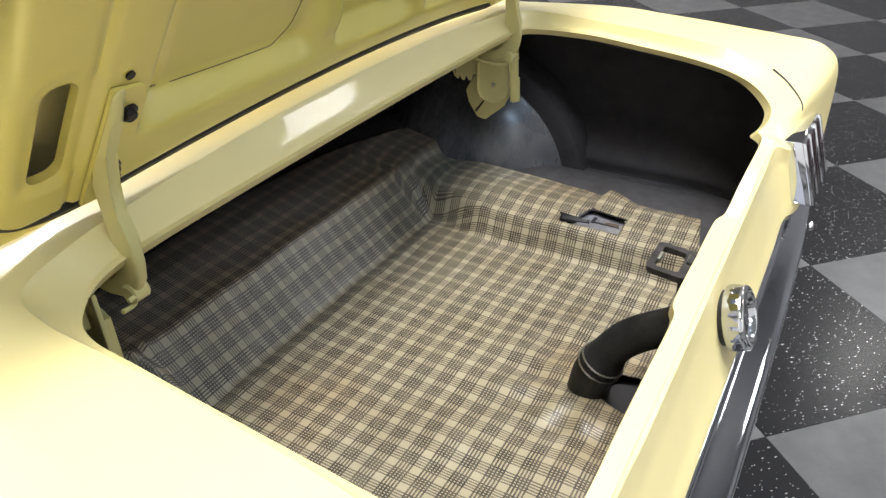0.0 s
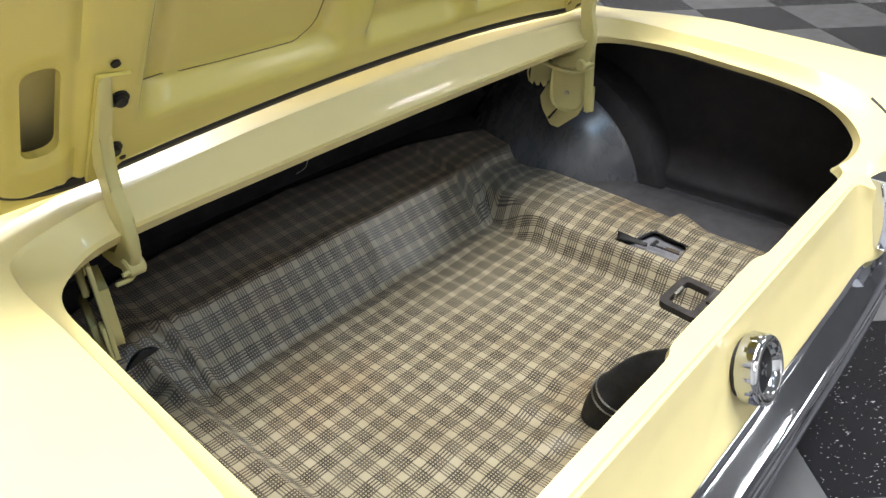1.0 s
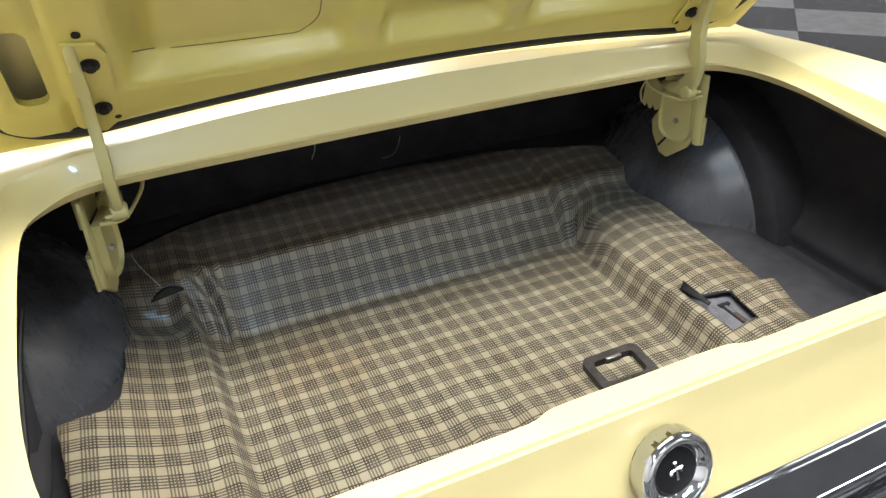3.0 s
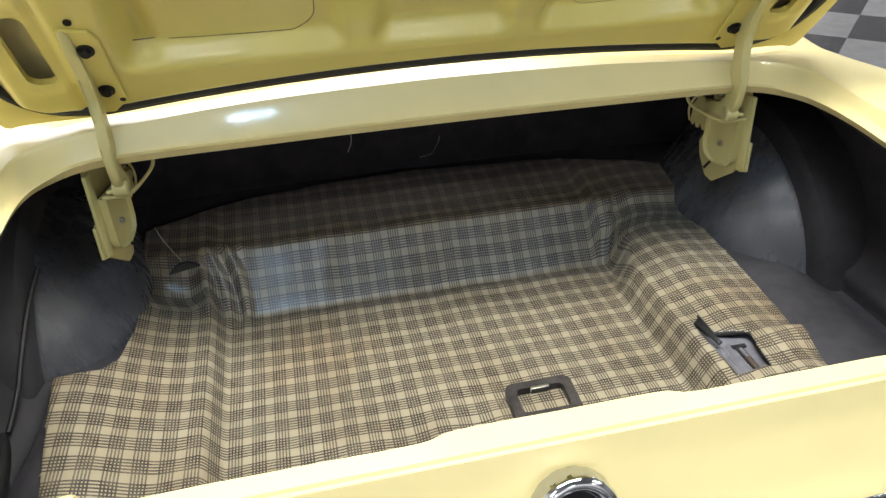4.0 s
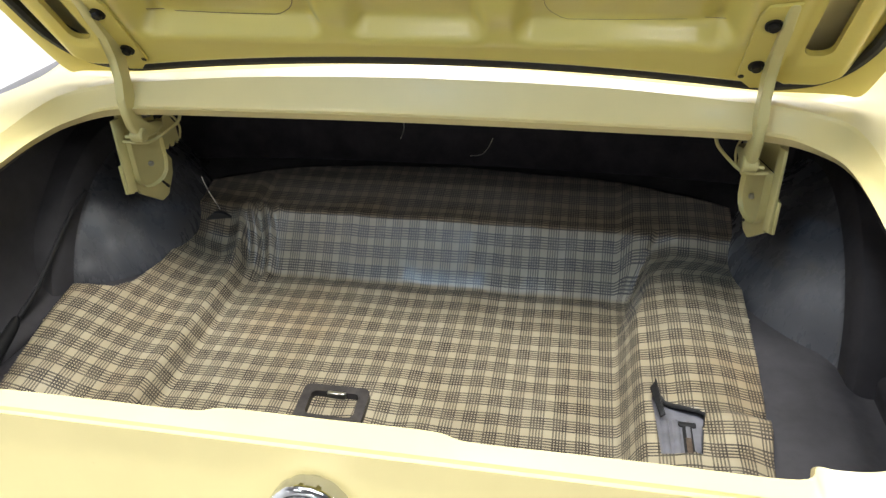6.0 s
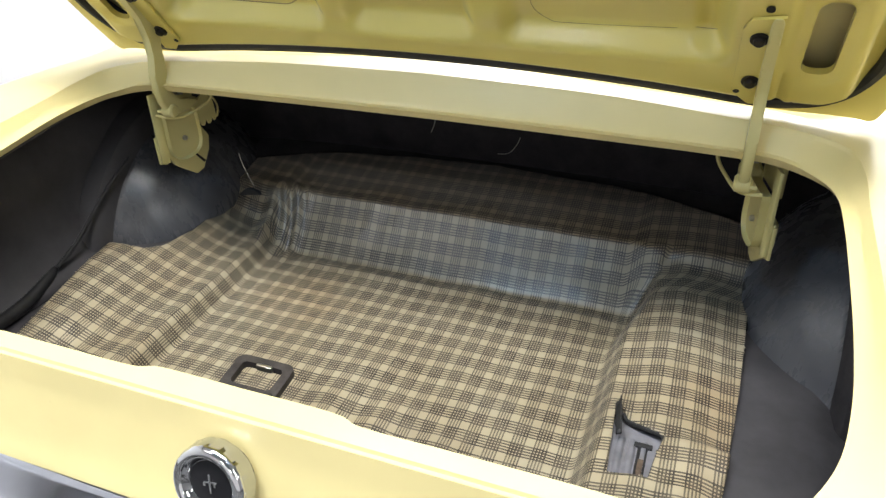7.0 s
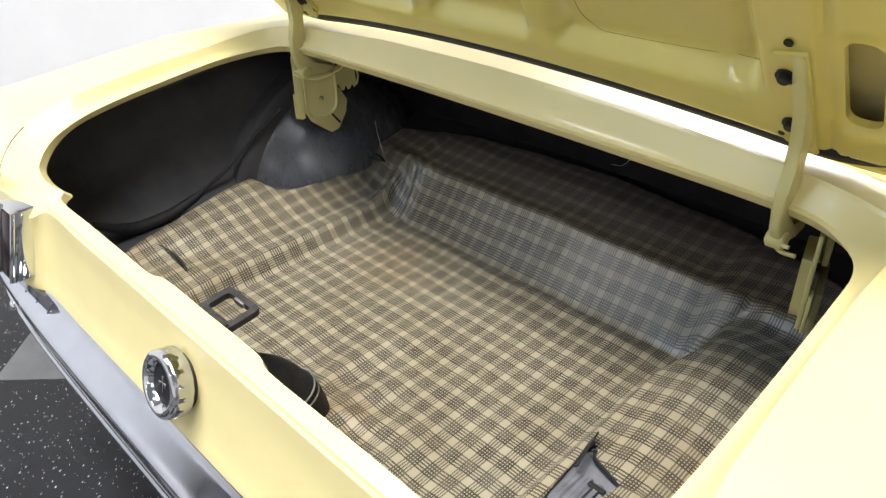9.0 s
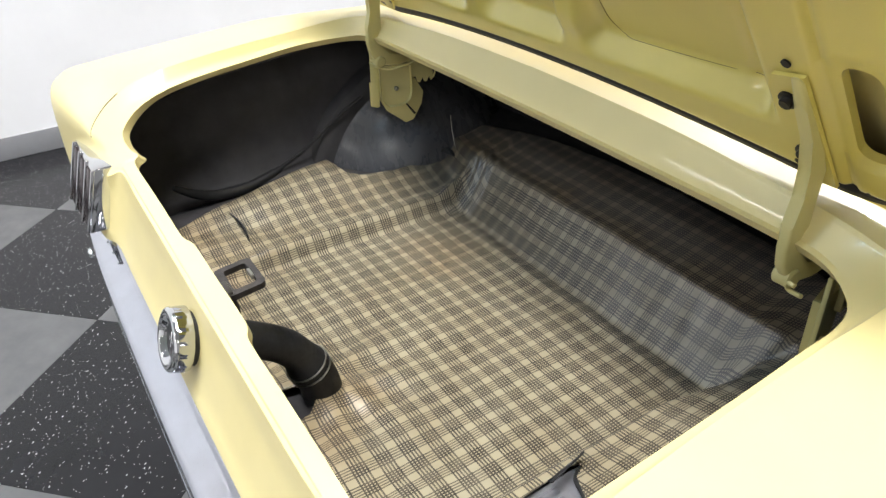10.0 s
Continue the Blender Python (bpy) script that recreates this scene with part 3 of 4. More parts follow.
part("face", lathe_bm([(0.0280, 0.0242), (0.0280, 0.0249), (0.027, 0.0253), (0.002, 0.0253)], cm, 48), CAP_BLACK, cap, "black cap face")
eb = bmesh.new()
for x0, x1, y0, y1 in ((-0.011, 0.012, 0.0005, 0.0038), (-0.0022, 0.0022, -0.015, 0.015), (-0.012, -0.007, -0.004, 0.0015), (0.006, 0.010, -0.005, 0.001)):
    box_bm(x0, x1, y0, y1, 0.0251, 0.0271, 0.0006, 1, eb)
eb.transform(cm @ Matrix.Rotation(0.15, 4, "Z") @ Matrix.Diagonal((0.78, 0.78, 1.0, 1.0)))
part("emblem", eb, CHROME, cap, "small plain silver emblem")

# filler hose with wire clamps
hose_line = spline([(-0.008, -0.622, 0.655), (-0.010, -0.590, 0.640), (-0.012, -0.550, 0.617), (-0.013, -0.512, 0.590), (-0.015, -0.487, 0.562), (-0.016, -0.470, 0.528), (-0.016, -0.456, 0.492), (-0.016, -0.450, 0.456)], 8)
hose = part("filler_hose", tube_bm(hose_line, [0.029 + 0.006 * smooth(0.60, 0.74, i / (len(hose_line) - 1)) for i in range(len(hose_line))], 24), BLACK_RUBBER, car, "black rubber fuel filler hose")
for f in (0.72, 0.78):
    i = int(f * (len(hose_line) - 1))
    c, d = hose_line[i], (hose_line[i + 1] - hose_line[i - 1]).normalized()
    q = d.to_track_quat("Z", "Y").to_matrix()
    ring = [c + q @ Vector((0.0365 * math.cos(t), 0.0365 * math.sin(t), 0)) for t in [2 * math.pi * k / 28 for k in range(29)]]
    part("clamp", tube_bm(ring, 0.0016, 6), STEEL, hose, "thin wire hose clamp")

# lid striker on the tail lip
def ring_plate(outer, inner, z0, z1, tilt=0.0):
    b = bmesh.new()

    def rr(x0, x1, y0, y1, r, n=6):
        pts = []
        for cx, cy, a0 in ((x1 - r, y1 - r, 0), (x0 + r, y1 - r, 90), (x0 + r, y0 + r, 180), (x1 - r, y0 + r, 270)):
            pts += [(cx + r * math.cos(radians(a0 + 90 * k / n)), cy + r * math.sin(radians(a0 + 90 * k / n))) for k in range(n + 1)]
        return pts

    o, i = rr(*outer), rr(*inner)
    layers = [[b.verts.new((x, y, z + tilt * (y + 0.55))) for x, y in ps] for ps, z in ((o, z0), (o, z1), (i, z1), (i, z0))]
    n = len(o)
    for a, c in zip(layers, layers[1:] + layers[:1]):
        for k in range(n):
            b.faces.new((a[k], a[(k + 1) % n], c[(k + 1) % n], c[k]))
    b.edges.ensure_lookup_table()
    rims = [e for e in b.edges if len(e.link_faces) == 2 and e.calc_face_angle(0) > 1.2]
    bmesh.ops.bevel(b, geom=rims, offset=0.0032, segments=3, affect="EDGES", profile=0.5)
    return b


striker = part("striker", ring_plate((-0.045, 0.033, -0.577, -0.520, 0.010), (-0.034, 0.022, -0.564, -0.530, 0.006), 0.7265, 0.7355, 0.10), BLACK_METAL, car, "black looped lid striker", sharp=40)
part("bracket", prism_bm([(-0.566, 0.730), (-0.562, 0.706), (-0.562, 0.610), (-0.585, 0.610), (-0.585, 0.730)], 0, -0.012, 0.020, "x", 0.003), BLACK_METAL, striker)
part("lug", box_bm(-0.006, 0.030, -0.582, -0.567, 0.720, 0.7380, 0.004), BLACK_METAL, striker)
part("latch_tab", box_bm(-0.016, 0.006, -0.534, -0.529, 0.730, 0.7385, 0.0015), STEEL, striker, "worn bright edge of the catch")

# ---------- trunk lid ----------
LID_A = radians(54)
LO, LU, LN = Vector((0, -0.034, 0.971)), Vector((0, -math.cos(LID_A), math.sin(LID_A))), Vector((0, -math.sin(LID_A), -math.cos(LID_A)))


def lid_at(a, b, h=0.0):
    return LO + Vector((a, 0, 0)) + LU * b + LN * h


def lid_edge(a):
    return -0.016 - 0.040 * min(1.0, (a / 0.5) ** 2)


def lid_h(a, b):
    m = abs(a)
    # recessed field with two ribs, hinge columns and slot columns left proud
    field = smooth(0.455, 0.425, m) if m > 0.2 else 1.0
    rib = smooth(0.046, 0.014, abs(m - 0.124)) * smooth(0.16, 0.07, b)
    go = smooth(0.029, 0.064, b)
    h = -0.034 * field * go * (1 - 0.75 * rib)
    h -= 0.010 * smooth(0.46, 0.445, m) * smooth(0.40, 0.43, m) * go
    h -= 0.006 * smooth(0.010, 0.0, abs(m - 0.527)) 
    h -= 0.020 * smooth(0.606, 0.632, m)
    h -= 0.012 * smooth(0.016, 0.0, b - lid_edge(a))
    sx, sy = max(0, abs(m - 0.563) - 0.006), max(0, abs(b - 0.088) - 0.055)
    d = math.hypot(sx, sy)
    h -= 0.004 * smooth(0.030, 0.018, d)
    return h


def in_slot(a, b):
    sx, sy = max(0, abs(abs(a) - 0.563) - 0.004), max(0, abs(b - 0.088) - 0.052)
    return math.hypot(sx, sy) < 0.0155


def snap_slot(a, b):
    """Moves a point near the slot's rim onto the rim."""
    m, sg = abs(a), (1 if a > 0 else -1)
    cx, cb = max(0.559, min(0.567, m)), max(0.036, min(0.140, b))
    d = math.hypot(m - cx, b - cb)
    if abs(d - 0.0155) < 0.0050 and d > 1e-6:
        return sg * (cx + (m - cx) * 0.0155 / d), cb + (b - cb) * 0.0155 / d
    return a, b


lid = thing("deck_lid", "", "")
lid.parent = car
tagged(lid, "raised yellow trunk lid seen from its ribbed underside")
AS = [-0.633 + 1.266 * k / 211 for k in range(212)]
bm = bmesh.new()
NB = 86
grid = {}
for i, a in enumerate(AS):
    cut = lid_edge(a)
    if abs(a) > 0.545:
        cut = max(cut, 0.040 - math.sqrt(max(0.0, 0.089 ** 2 - (abs(a) - 0.545) ** 2)))
    for j in range(NB):
        b = cut + (0.56 - cut) * (j / (NB - 1)) ** 1.35
        a, b = snap_slot(AS[i], b)
        grid[i, j] = (bm.verts.new(lid_at(a, b, lid_h(a, b))), a, b)
for i in range(len(AS) - 1):
    for j in range(NB - 1):
        q = [grid[i, j], grid[i + 1, j], grid[i + 1, j + 1], grid[i, j + 1]]
        ca, cb = sum(v[1] for v in q) / 4, sum(v[2] for v in q) / 4
        if not in_slot(ca, cb):
            bm.faces.new([v[0] for v in q])
rim = [e for e in bm.edges if len(e.link_faces) == 1]
ext = bmesh.ops.extrude_edge_only(bm, edges=rim)
for v in [g for g in ext["geom"] if isinstance(g, bmesh.types.BMVert)]:
    v.co -= LN * 0.010
part("inner_panel", bm, PAINT_BOUNCED, lid, "pressed yellow inner lid panel with oval holes", sharp=50)

# pressed outline inside each recess
SEAM_LINE = plain("paint_shadow_line", (0.20, 0.15, 0.05), 0.6)
for _, s in SIDES:
    x0, x1, b0, b1, r = 0.186, 0.436, 0.057, 0.44, 0.036
    pts = [(x0, b1), (x0, 0.30), (x0, 0.20)] + [(x0 + r + r * math.cos(radians(180 + 9 * k)), b0 + r + r * math.sin(radians(180 + 9 * k))) for k in range(11)]
    pts += [(x0 + r + (x1 - x0 - r) * k / 8, b0 + 0.004 * (k / 8) ** 2) for k in range(1, 9)]
    part("pressed_line", tube_bm([lid_at(s * x, y, lid_h(s * x, y) + 0.0002) for x, y in pts], 0.0009 if s < 0 else 0.0004, 6, cap=False), SEAM_LINE, lid)

# seal, turned hem and outer skin
seal, hem = [], []
for k in range(25):
    a = -0.52 + 1.04 * k / 24
    seal.append((a, lid_edge(a) - 0.006))
    hem.append((a * 1.03, lid_edge(a) - 0.016 - 0.004 * (a / 0.52) ** 2))
arc = [(0.560, -0.056), (0.590, -0.044), (0.615, -0.020), (0.632, 0.015), (0.640, 0.06), (0.643, 0.20), (0.643, 0.50)]
corner = [(0.596, -0.077), (0.632, -0.079), (0.657, -0.081), (0.666, -0.030), (0.671, 0.06), (0.673, 0.20), (0.673, 0.56)]
seal = [(-x, y) for x, y in arc[::-1]] + seal + arc
hem = [(-x, y) for x, y in corner[::-1]] + hem + corner
rows = [(p.x, p.y) for p in spline([(p, q, 0) for p, q in seal], 3)]
edge = [(p.x, p.y) for p in spline([(p, q, 0) for p, q in hem], 3)]
sb = bmesh.new()
prof = [(-0.008, -0.046), (-0.008, -0.010), (-0.004, -0.005), (0.003, -0.005), (0.008, -0.010), (0.008, -0.046)]
rr, hr = [], []
for i, (x, y) in enumerate(rows):
    p0, p1 = rows[max(i - 1, 0)], rows[min(i + 1, len(rows) - 1)]
    d = Vector((p1[0] - p0[0], p1[1] - p0[1])).normalized()
    nrm = Vector((-d.y, d.x))
    rr.append([lid_at(x + nrm.x * q, y + nrm.y * q, h) for q, h in prof])
    ex, ey = edge[i]
    gx, gy = ex - x, ey - y
    size = math.hypot(gx, gy)
    k = min(0.8, 0.0085 / size)
    ux, uy = gx / size, gy / size
    hr.append([lid_at(x + gx * k, y + gy * k, -0.034), lid_at(x + gx * k, y + gy * k, -0.013), lid_at(x + gx * (k + 0.12), y + gy * (k + 0.12), -0.010),
               lid_at(ex, ey, -0.010), lid_at(ex + ux * 0.002, ey + uy * 0.002, -0.014), lid_at(ex, ey, -0.034), lid_at(ex, ey, -0.058)])
part("seal", grid_bm(rr, bm=sb), BLACK_RUBBER, lid, "black rubber lid seal")
part("hem", grid_bm(hr), PAINT_BOUNCED, lid, "turned yellow hem outside the seal, toned gold for bounced light", sharp=40)
outline = edge + [(0.0, 0.60)]
b = bmesh.new()
lo = [b.verts.new(lid_at(x, y, -0.046)) for x, y in outline]
hi = [b.verts.new(lid_at(x, y, -0.058)) for x, y in outline]
b.faces.new(lo)
b.faces.new(hi[::-1])
n = len(outline)
for k in range(n):
    b.faces.new((lo[k], hi[k], hi[(k + 1) % n], lo[(k + 1) % n]))
part("outer_skin", b, PAINT, lid, sharp=30)

# hinge arms, brackets and rods
ARM_OUT = [(-0.122, 1.078), (-0.098, 1.038), (-0.076, 1.002), (-0.061, 0.966), (-0.065, 0.932), (-0.073, 0.900), (-0.076, 0.872), (-0.071, 0.846), (-0.057, 0.826), (-0.034, 0.814), (-0.006, 0.810), (0.024, 0.814)]
ARM_IN = [(0.022, 0.830), (-0.004, 0.828), (-0.028, 0.834), (-0.043, 0.850), (-0.049, 0.872), (-0.048, 0.898), (-0.041, 0.930), (-0.034, 0.960), (-0.052, 0.992), (-0.080, 1.032), (-0.106, 1.072)]
for _, s in SIDES:
    arm = thing("hinge_arm", "", "")
    arm.parent = car
    tagged(arm, "yellow gooseneck hinge arm bolted to the lid")
    part("web", prism_bm([(a, b) for a, b in ARM_OUT + ARM_IN], 0, s * 0.4965, s * 0.5115, "x", 0.0055, 4), HINGE_SHADED, arm)
    fb = bmesh.new()
    fl = [(0.466, -0.020), (0.466, 0.110), (0.474, 0.128), (0.512, 0.135), (0.514, -0.045), (0.490, -0.045)]
    lo = [fb.verts.new(lid_at(s * x, y, 0.001)) for x, y in fl]
    hi = [fb.verts.new(lid_at(s * x, y, 0.0055)) for x, y in fl]
    fb.faces.new(hi)
    for k in range(len(fl)):
        fb.faces.new((lo[k], lo[(k + 1) % len(fl)], hi[(k + 1) % len(fl)], hi[k]))
    part("flange", fb, PAINT_BOUNCED, arm)
    rot = LN.to_track_quat("Z", "Y").to_matrix().to_4x4()
    for bb in (0.008, 0.095):
        part("bolt", lathe_bm([(0.0115, 0.005), (0.0115, 0.008), (0.0075, 0.0085), (0.0072, 0.013), (0.006, 0.0142), (0.001, 0.0142)], Matrix.Translation(lid_at(s * 0.487, bb)) @ rot, 18), BOLT_DARK, arm, "dark hex bolt with washer")
    part("hole_plug", lathe_bm([(0.0052, 0.001), (0.0052, 0.003), (0.001, 0.003)], Matrix.Translation(lid_at(s * 0.492, 0.145)) @ rot, 16), BOLT_DARK, arm)
    part("rubber_plug", lathe_bm([(0.0055, 0.000), (0.0055, 0.0045), (0.004, 0.006), (0.001, 0.006)], Matrix.Translation(lid_at(s * 0.472, -0.018)) @ rot, 14), BOLT_DARK, arm)
    part("end_roll", tube_bm([(s * 0.4915, -0.050, 0.826), (s * 0.494, -0.050, 0.826), (s * 0.513, -0.050, 0.826), (s * 0.5155, -0.050, 0.826)], [0.0095, 0.0125, 0.0125, 0.0095], 20), HINGE_SHADED, arm)
    part("pivot_pin", tube_bm([(s * 0.498, -0.058, 0.8265), (s * 0.523, -0.060, 0.8255)], 0.0030, 10), HINGE_SHADED, arm)

    hinge = thing("hinge_bracket", "", "")
    hinge.parent = car
    tagged(hinge, "yellow pressed steel hinge bracket hanging under the gutter")
    U, N = Vector((-s * 0.26, 0.966, 0)), Vector((-s * 0.966, -0.26, 0))

    def at_hinge(u, z, d):
        return Vector((s * 0.525, 0.0, 0.746 + z)) + U * u + N * d

    def sheet(points, d0, d1, bevel=0.0015):
        b = bmesh.new()
        a = [b.verts.new(at_hinge(u, z, d0)) for u, z in points]
        c = [b.verts.new(at_hinge(u, z, d1)) for u, z in points]
        n = len(points)
        b.faces.new(a[::-1])
        front = b.faces.new(c)
        for k in range(n):
            b.faces.new((a[k], a[(k + 1) % n], c[(k + 1) % n], c[k]))
        if bevel:
            bmesh.ops.recalc_face_normals(b, faces=b.faces[:])
            bmesh.ops.bevel(b, geom=b.edges[:], offset=bevel, segments=2, affect="EDGES", profile=0.5)
        return b, front

    pan = [(-0.036, 0.056), (0.030, 0.056), (0.036, 0.048), (0.037, 0.010), (0.036, -0.012), (0.031, -0.027), (0.020, -0.037), (0.006, -0.041), (-0.012, -0.041), (-0.026, -0.036), (-0.034, -0.026), (-0.037, -0.012)]
    pb, front = sheet(pan, -0.014, 0.0, 0.0)
    bmesh.ops.inset_region(pb, faces=[front], thickness=0.0045, depth=0.0)
    bmesh.ops.inset_region(pb, faces=[front], thickness=0.003, depth=0.0)
    bmesh.ops.translate(pb, verts=list(front.verts), vec=-N * 0.007)
    part("plate", pb, HINGE_SHADED, hinge, "dished hinge plate with a raised rim", sharp=30)
    part("side_flange", sheet([(-0.034, 0.102), (-0.053, 0.102), (-0.057, -0.036), (-0.039, -0.042)], -0.018, -0.012)[0], HINGE_SHADED, hinge)
    part("flange_foot", sheet([(-0.040, 0.018), (-0.058, 0.016), (-0.059, -0.040), (-0.041, -0.046)], -0.0235, -0.0185)[0], HINGE_SHADED, hinge)
    part("brace", sheet([(-0.036, 0.010), (0.050, 0.012), (0.069, -0.023), (0.063, -0.052), (0.042, -0.088), (0.023, -0.094), (-0.022, -0.058), (-0.036, -0.030)], -0.034, -0.024, 0.003)[0], HINGE_SHADED, hinge)
    # a dark strip laid on the brace draws the slot's shaded depth
    part("brace_slot", sheet([(0.022, -0.044), (0.028, -0.046), (0.048, -0.072), (0.043, -0.075)], -0.026, -0.0235, 0.0)[0], BOLT_DARK, hinge, "dark strip standing for a slot in the brace")
    part("mount", sheet([(-0.032, 0.050), (0.046, 0.050), (0.052, 0.116), (-0.032, 0.112)], -0.030, -0.022)[0], HINGE_SHADED, hinge)
    teeth = [(0.040, 0.060), (0.078, 0.066), (0.090, 0.046), (0.092, 0.010), (0.086, 0.004), (0.082, 0.014), (0.076, 0.003), (0.070, 0.003), (0.067, 0.014), (0.060, 0.002), (0.054, 0.004), (0.050, 0.018), (0.040, 0.014)]
    part("notched_plate", sheet(teeth, -0.022, -0.018, 0.0)[0], HINGE_SHADED, hinge)
    face_out = N.to_track_quat("Z", "Y").to_matrix().to_4x4()
    part("rivet", lathe_bm([(0.0050, 0.0), (0.0050, 0.005), (0.0038, 0.007), (0.001, 0.0075)], Matrix.Translation(at_hinge(0, 0, -0.008)) @ face_out, 14), STEEL, hinge)
    pv = Matrix.Translation((s * 0.516, -0.012, 0.850)) @ face_out
    part("pivot_bolt", lathe_bm([(0.0068, -0.004), (0.0068, 0.010), (0.0055, 0.011), (0.0042, 0.011), (0.0042, 0.020), (0.001, 0.0205)], pv, 12), STEEL, hinge, "bright steel pivot bolt")
    rod = spline([(s * 0.12, 0.032, 0.873), (s * 0.34, 0.031, 0.870), (s * 0.446, 0.030, 0.867), (s * 0.459, 0.029, 0.860), (s * 0.463, 0.027, 0.838), (s * 0.468, 0.020, 0.823), (s * 0.482, -0.004, 0.812), (s * 0.497, -0.030, 0.806), (s * 0.512, -0.052, 0.812), (s * 0.532, -0.058, 0.816)], 6)
    part("torsion_rod", tube_bm(rod, 0.0030, 8), HINGE_SHADED, hinge, "thin bent torsion rod")
    hook = spline([at_hinge(0.050, 0.058, -0.014), at_hinge(0.066, 0.070, -0.012), at_hinge(0.084, 0.060, -0.012), at_hinge(0.096, 0.034, -0.014), at_hinge(0.092, 0.012, -0.016)], 5)
    part("rod_hook", tube_bm(hook, 0.0022, 8), HINGE_SHADED, hinge)

# loose wires in the dark front of the boot
for nm, pts in (("wire", [(-0.514, 0.135, 0.655), (-0.505, 0.131, 0.628), (-0.482, 0.125, 0.584)]),
                ("wire", [(-0.13, 0.33, 0.74), (-0.125, 0.33, 0.70), (-0.135, 0.33, 0.672)]),
                ("wire", [(0.02, 0.33, 0.64), (0.045, 0.33, 0.645), (0.06, 0.335, 0.662), (0.068, 0.34, 0.68)])):
    w = add_mesh(nm, tube_bm(spline(pts, 6), 0.0009, 6), STEEL, car, "thin loose wire")

# rear wheels under the body
for _, s in SIDES:
    wm = Matrix.Translation((s * 0.70, 0.205, 0.315)) @ Matrix.Rotation(radians(90), 4, "Y")
    wheel = thing("wheel", "", "")
    wheel.parent = car
    tagged(wheel, "black tyre on a plain steel wheel under the body")
    part("tyre", lathe_bm([(0.19, -0.085), (0.27, -0.095), (0.305, -0.085), (0.314, -0.06), (0.315, 0.0), (0.314, 0.06), (0.305, 0.085), (0.27, 0.095), (0.19, 0.085)], wm, 40), BLACK_RUBBER, wheel)
    part("wheel_rim", lathe_bm([(0.188, -0.07), (0.188, 0.07), (0.17, 0.06), (0.16, 0.03), (0.02, 0.04)], wm, 32), STEEL, wheel)

# ---------- plaid boot mat ----------
def mat_z(x, y, folds=True):
    u = min(1.0, max(0.0, (y - 0.078) / 0.097))
    if x > 0:
        back = 0.030 * smooth(-0.06, 0.09, y) if folds else 0.0
        side = 0.056 * smooth(0.334 + back, 0.374 + back, x) + 0.015 * smooth(0.38, 0.45, x) - 0.011 * smooth(0.48, 0.555, x) + 0.010 * smooth(-0.30, 0.02, y) * smooth(0.35, 0.40, x)
    else:
        side = 0.038 * smooth(0.408, 0.444, -x) + 0.060 * smooth(0.46, 0.655, -x) * smooth(-0.75, -0.15, y)
    front = 0.110 * u ** 1.12 + 0.026 * smooth(0.175, 0.34, y)
    if folds:
        # the slope's sheet ends in a gap at either shelf
        end = (0.360 if x > 0 else 0.366) + 0.044 * u
        m = abs(x)
        front *= 1 - 0.10 * smooth(end, end + 0.012, m) * smooth(end + 0.055, end + 0.020, m) * smooth(0.190, 0.168, y)
    k = 150.0
    z = 0.460 + math.log(math.exp(k * side) + math.exp(k * front) - 1.0) / k
    if not folds:
        return z
    # gathered pleats in the front corner
    w = smooth(-0.475, -0.44, x) * smooth(-0.355, -0.385, x) * smooth(0.035, 0.075, y) * smooth(0.205, 0.165, y)
    z += w * (0.006 + 0.0065 * math.cos(2 * math.pi * (x + 3.6 * (y - 0.12) ** 2 + 0.25 * (y - 0.1)) / 0.034))
    z += 0.012 * smooth(0.028, 0.0, abs(x + 0.455)) * smooth(0.05, 0.09, y) * smooth(0.18, 0.12, y)
    # a buckle along the slope's foot
    z += 0.0045 * smooth(0.020, 0.0, abs(y - 0.052 - 0.006 * math.sin(x * 17))) * smooth(0.36, 0.30, abs(x))
    # puckers round the filler hose
    d = math.hypot(x + 0.02, y + 0.45)
    z += 0.0032 * smooth(0.26, 0.08, d) * math.sin(math.atan2(y + 0.45, x + 0.02) * 9.0 + 1.2 + 14 * d) * smooth(0.03, 0.10, d)
    z += 0.007 * smooth(0.11, 0.035, d)
    # lifted flap beside the opening
    q = (x - 0.455) / 0.090
    if q > 0:
        dy = y + 0.286 + 0.008 * q
        z += 0.019 * min(1.0, q) * smooth(0.024, 0.0, dy) * smooth(-0.070, 0.0, dy)
    z += 0.006 * smooth(0.03, 0.0, abs(x - 0.385)) * smooth(-0.18, -0.23, y) * smooth(-0.40, -0.3, y)
    z += 0.0030 * noise.noise(Vector((x * 9, y * 9, 0))) + 0.0014 * noise.noise(Vector((x * 30, y * 22, 3)))
    z += 0.0028 * math.sin(x * 52 + 5 * noise.noise(Vector((x * 4, y * 3, 5)))) * smooth(-0.20, -0.44, y)
    return z


HOLE = [(0.392, -0.234), (0.405, -0.258), (0.459, -0.280), (0.452, -0.320), (0.447, -0.362), (0.392, -0.360), (0.388, -0.300), (0.384, -0.250)]


# cut-out behind the filler hose
SLEEVE = [(0.010, -0.470), (0.034, -0.492), (0.040, -0.520), (0.022, -0.548), (-0.030, -0.552), (-0.048, -0.520), (-0.044, -0.490), (-0.028, -0.470)]


def inside(poly, x, y):
    hit = False
    for (x0, y0), (x1, y1) in zip(poly, poly[1:] + poly[:1]):
        if (y0 > y) != (y1 > y) and x < (x1 - x0) * (y - y0) / (y1 - y0) + x0:
            hit = not hit
    return hit


def mat_keep(x, y):
    return inside(OUTER, x, y) and not inside(HOLE, x, y) and not inside(SLEEVE, x, y)


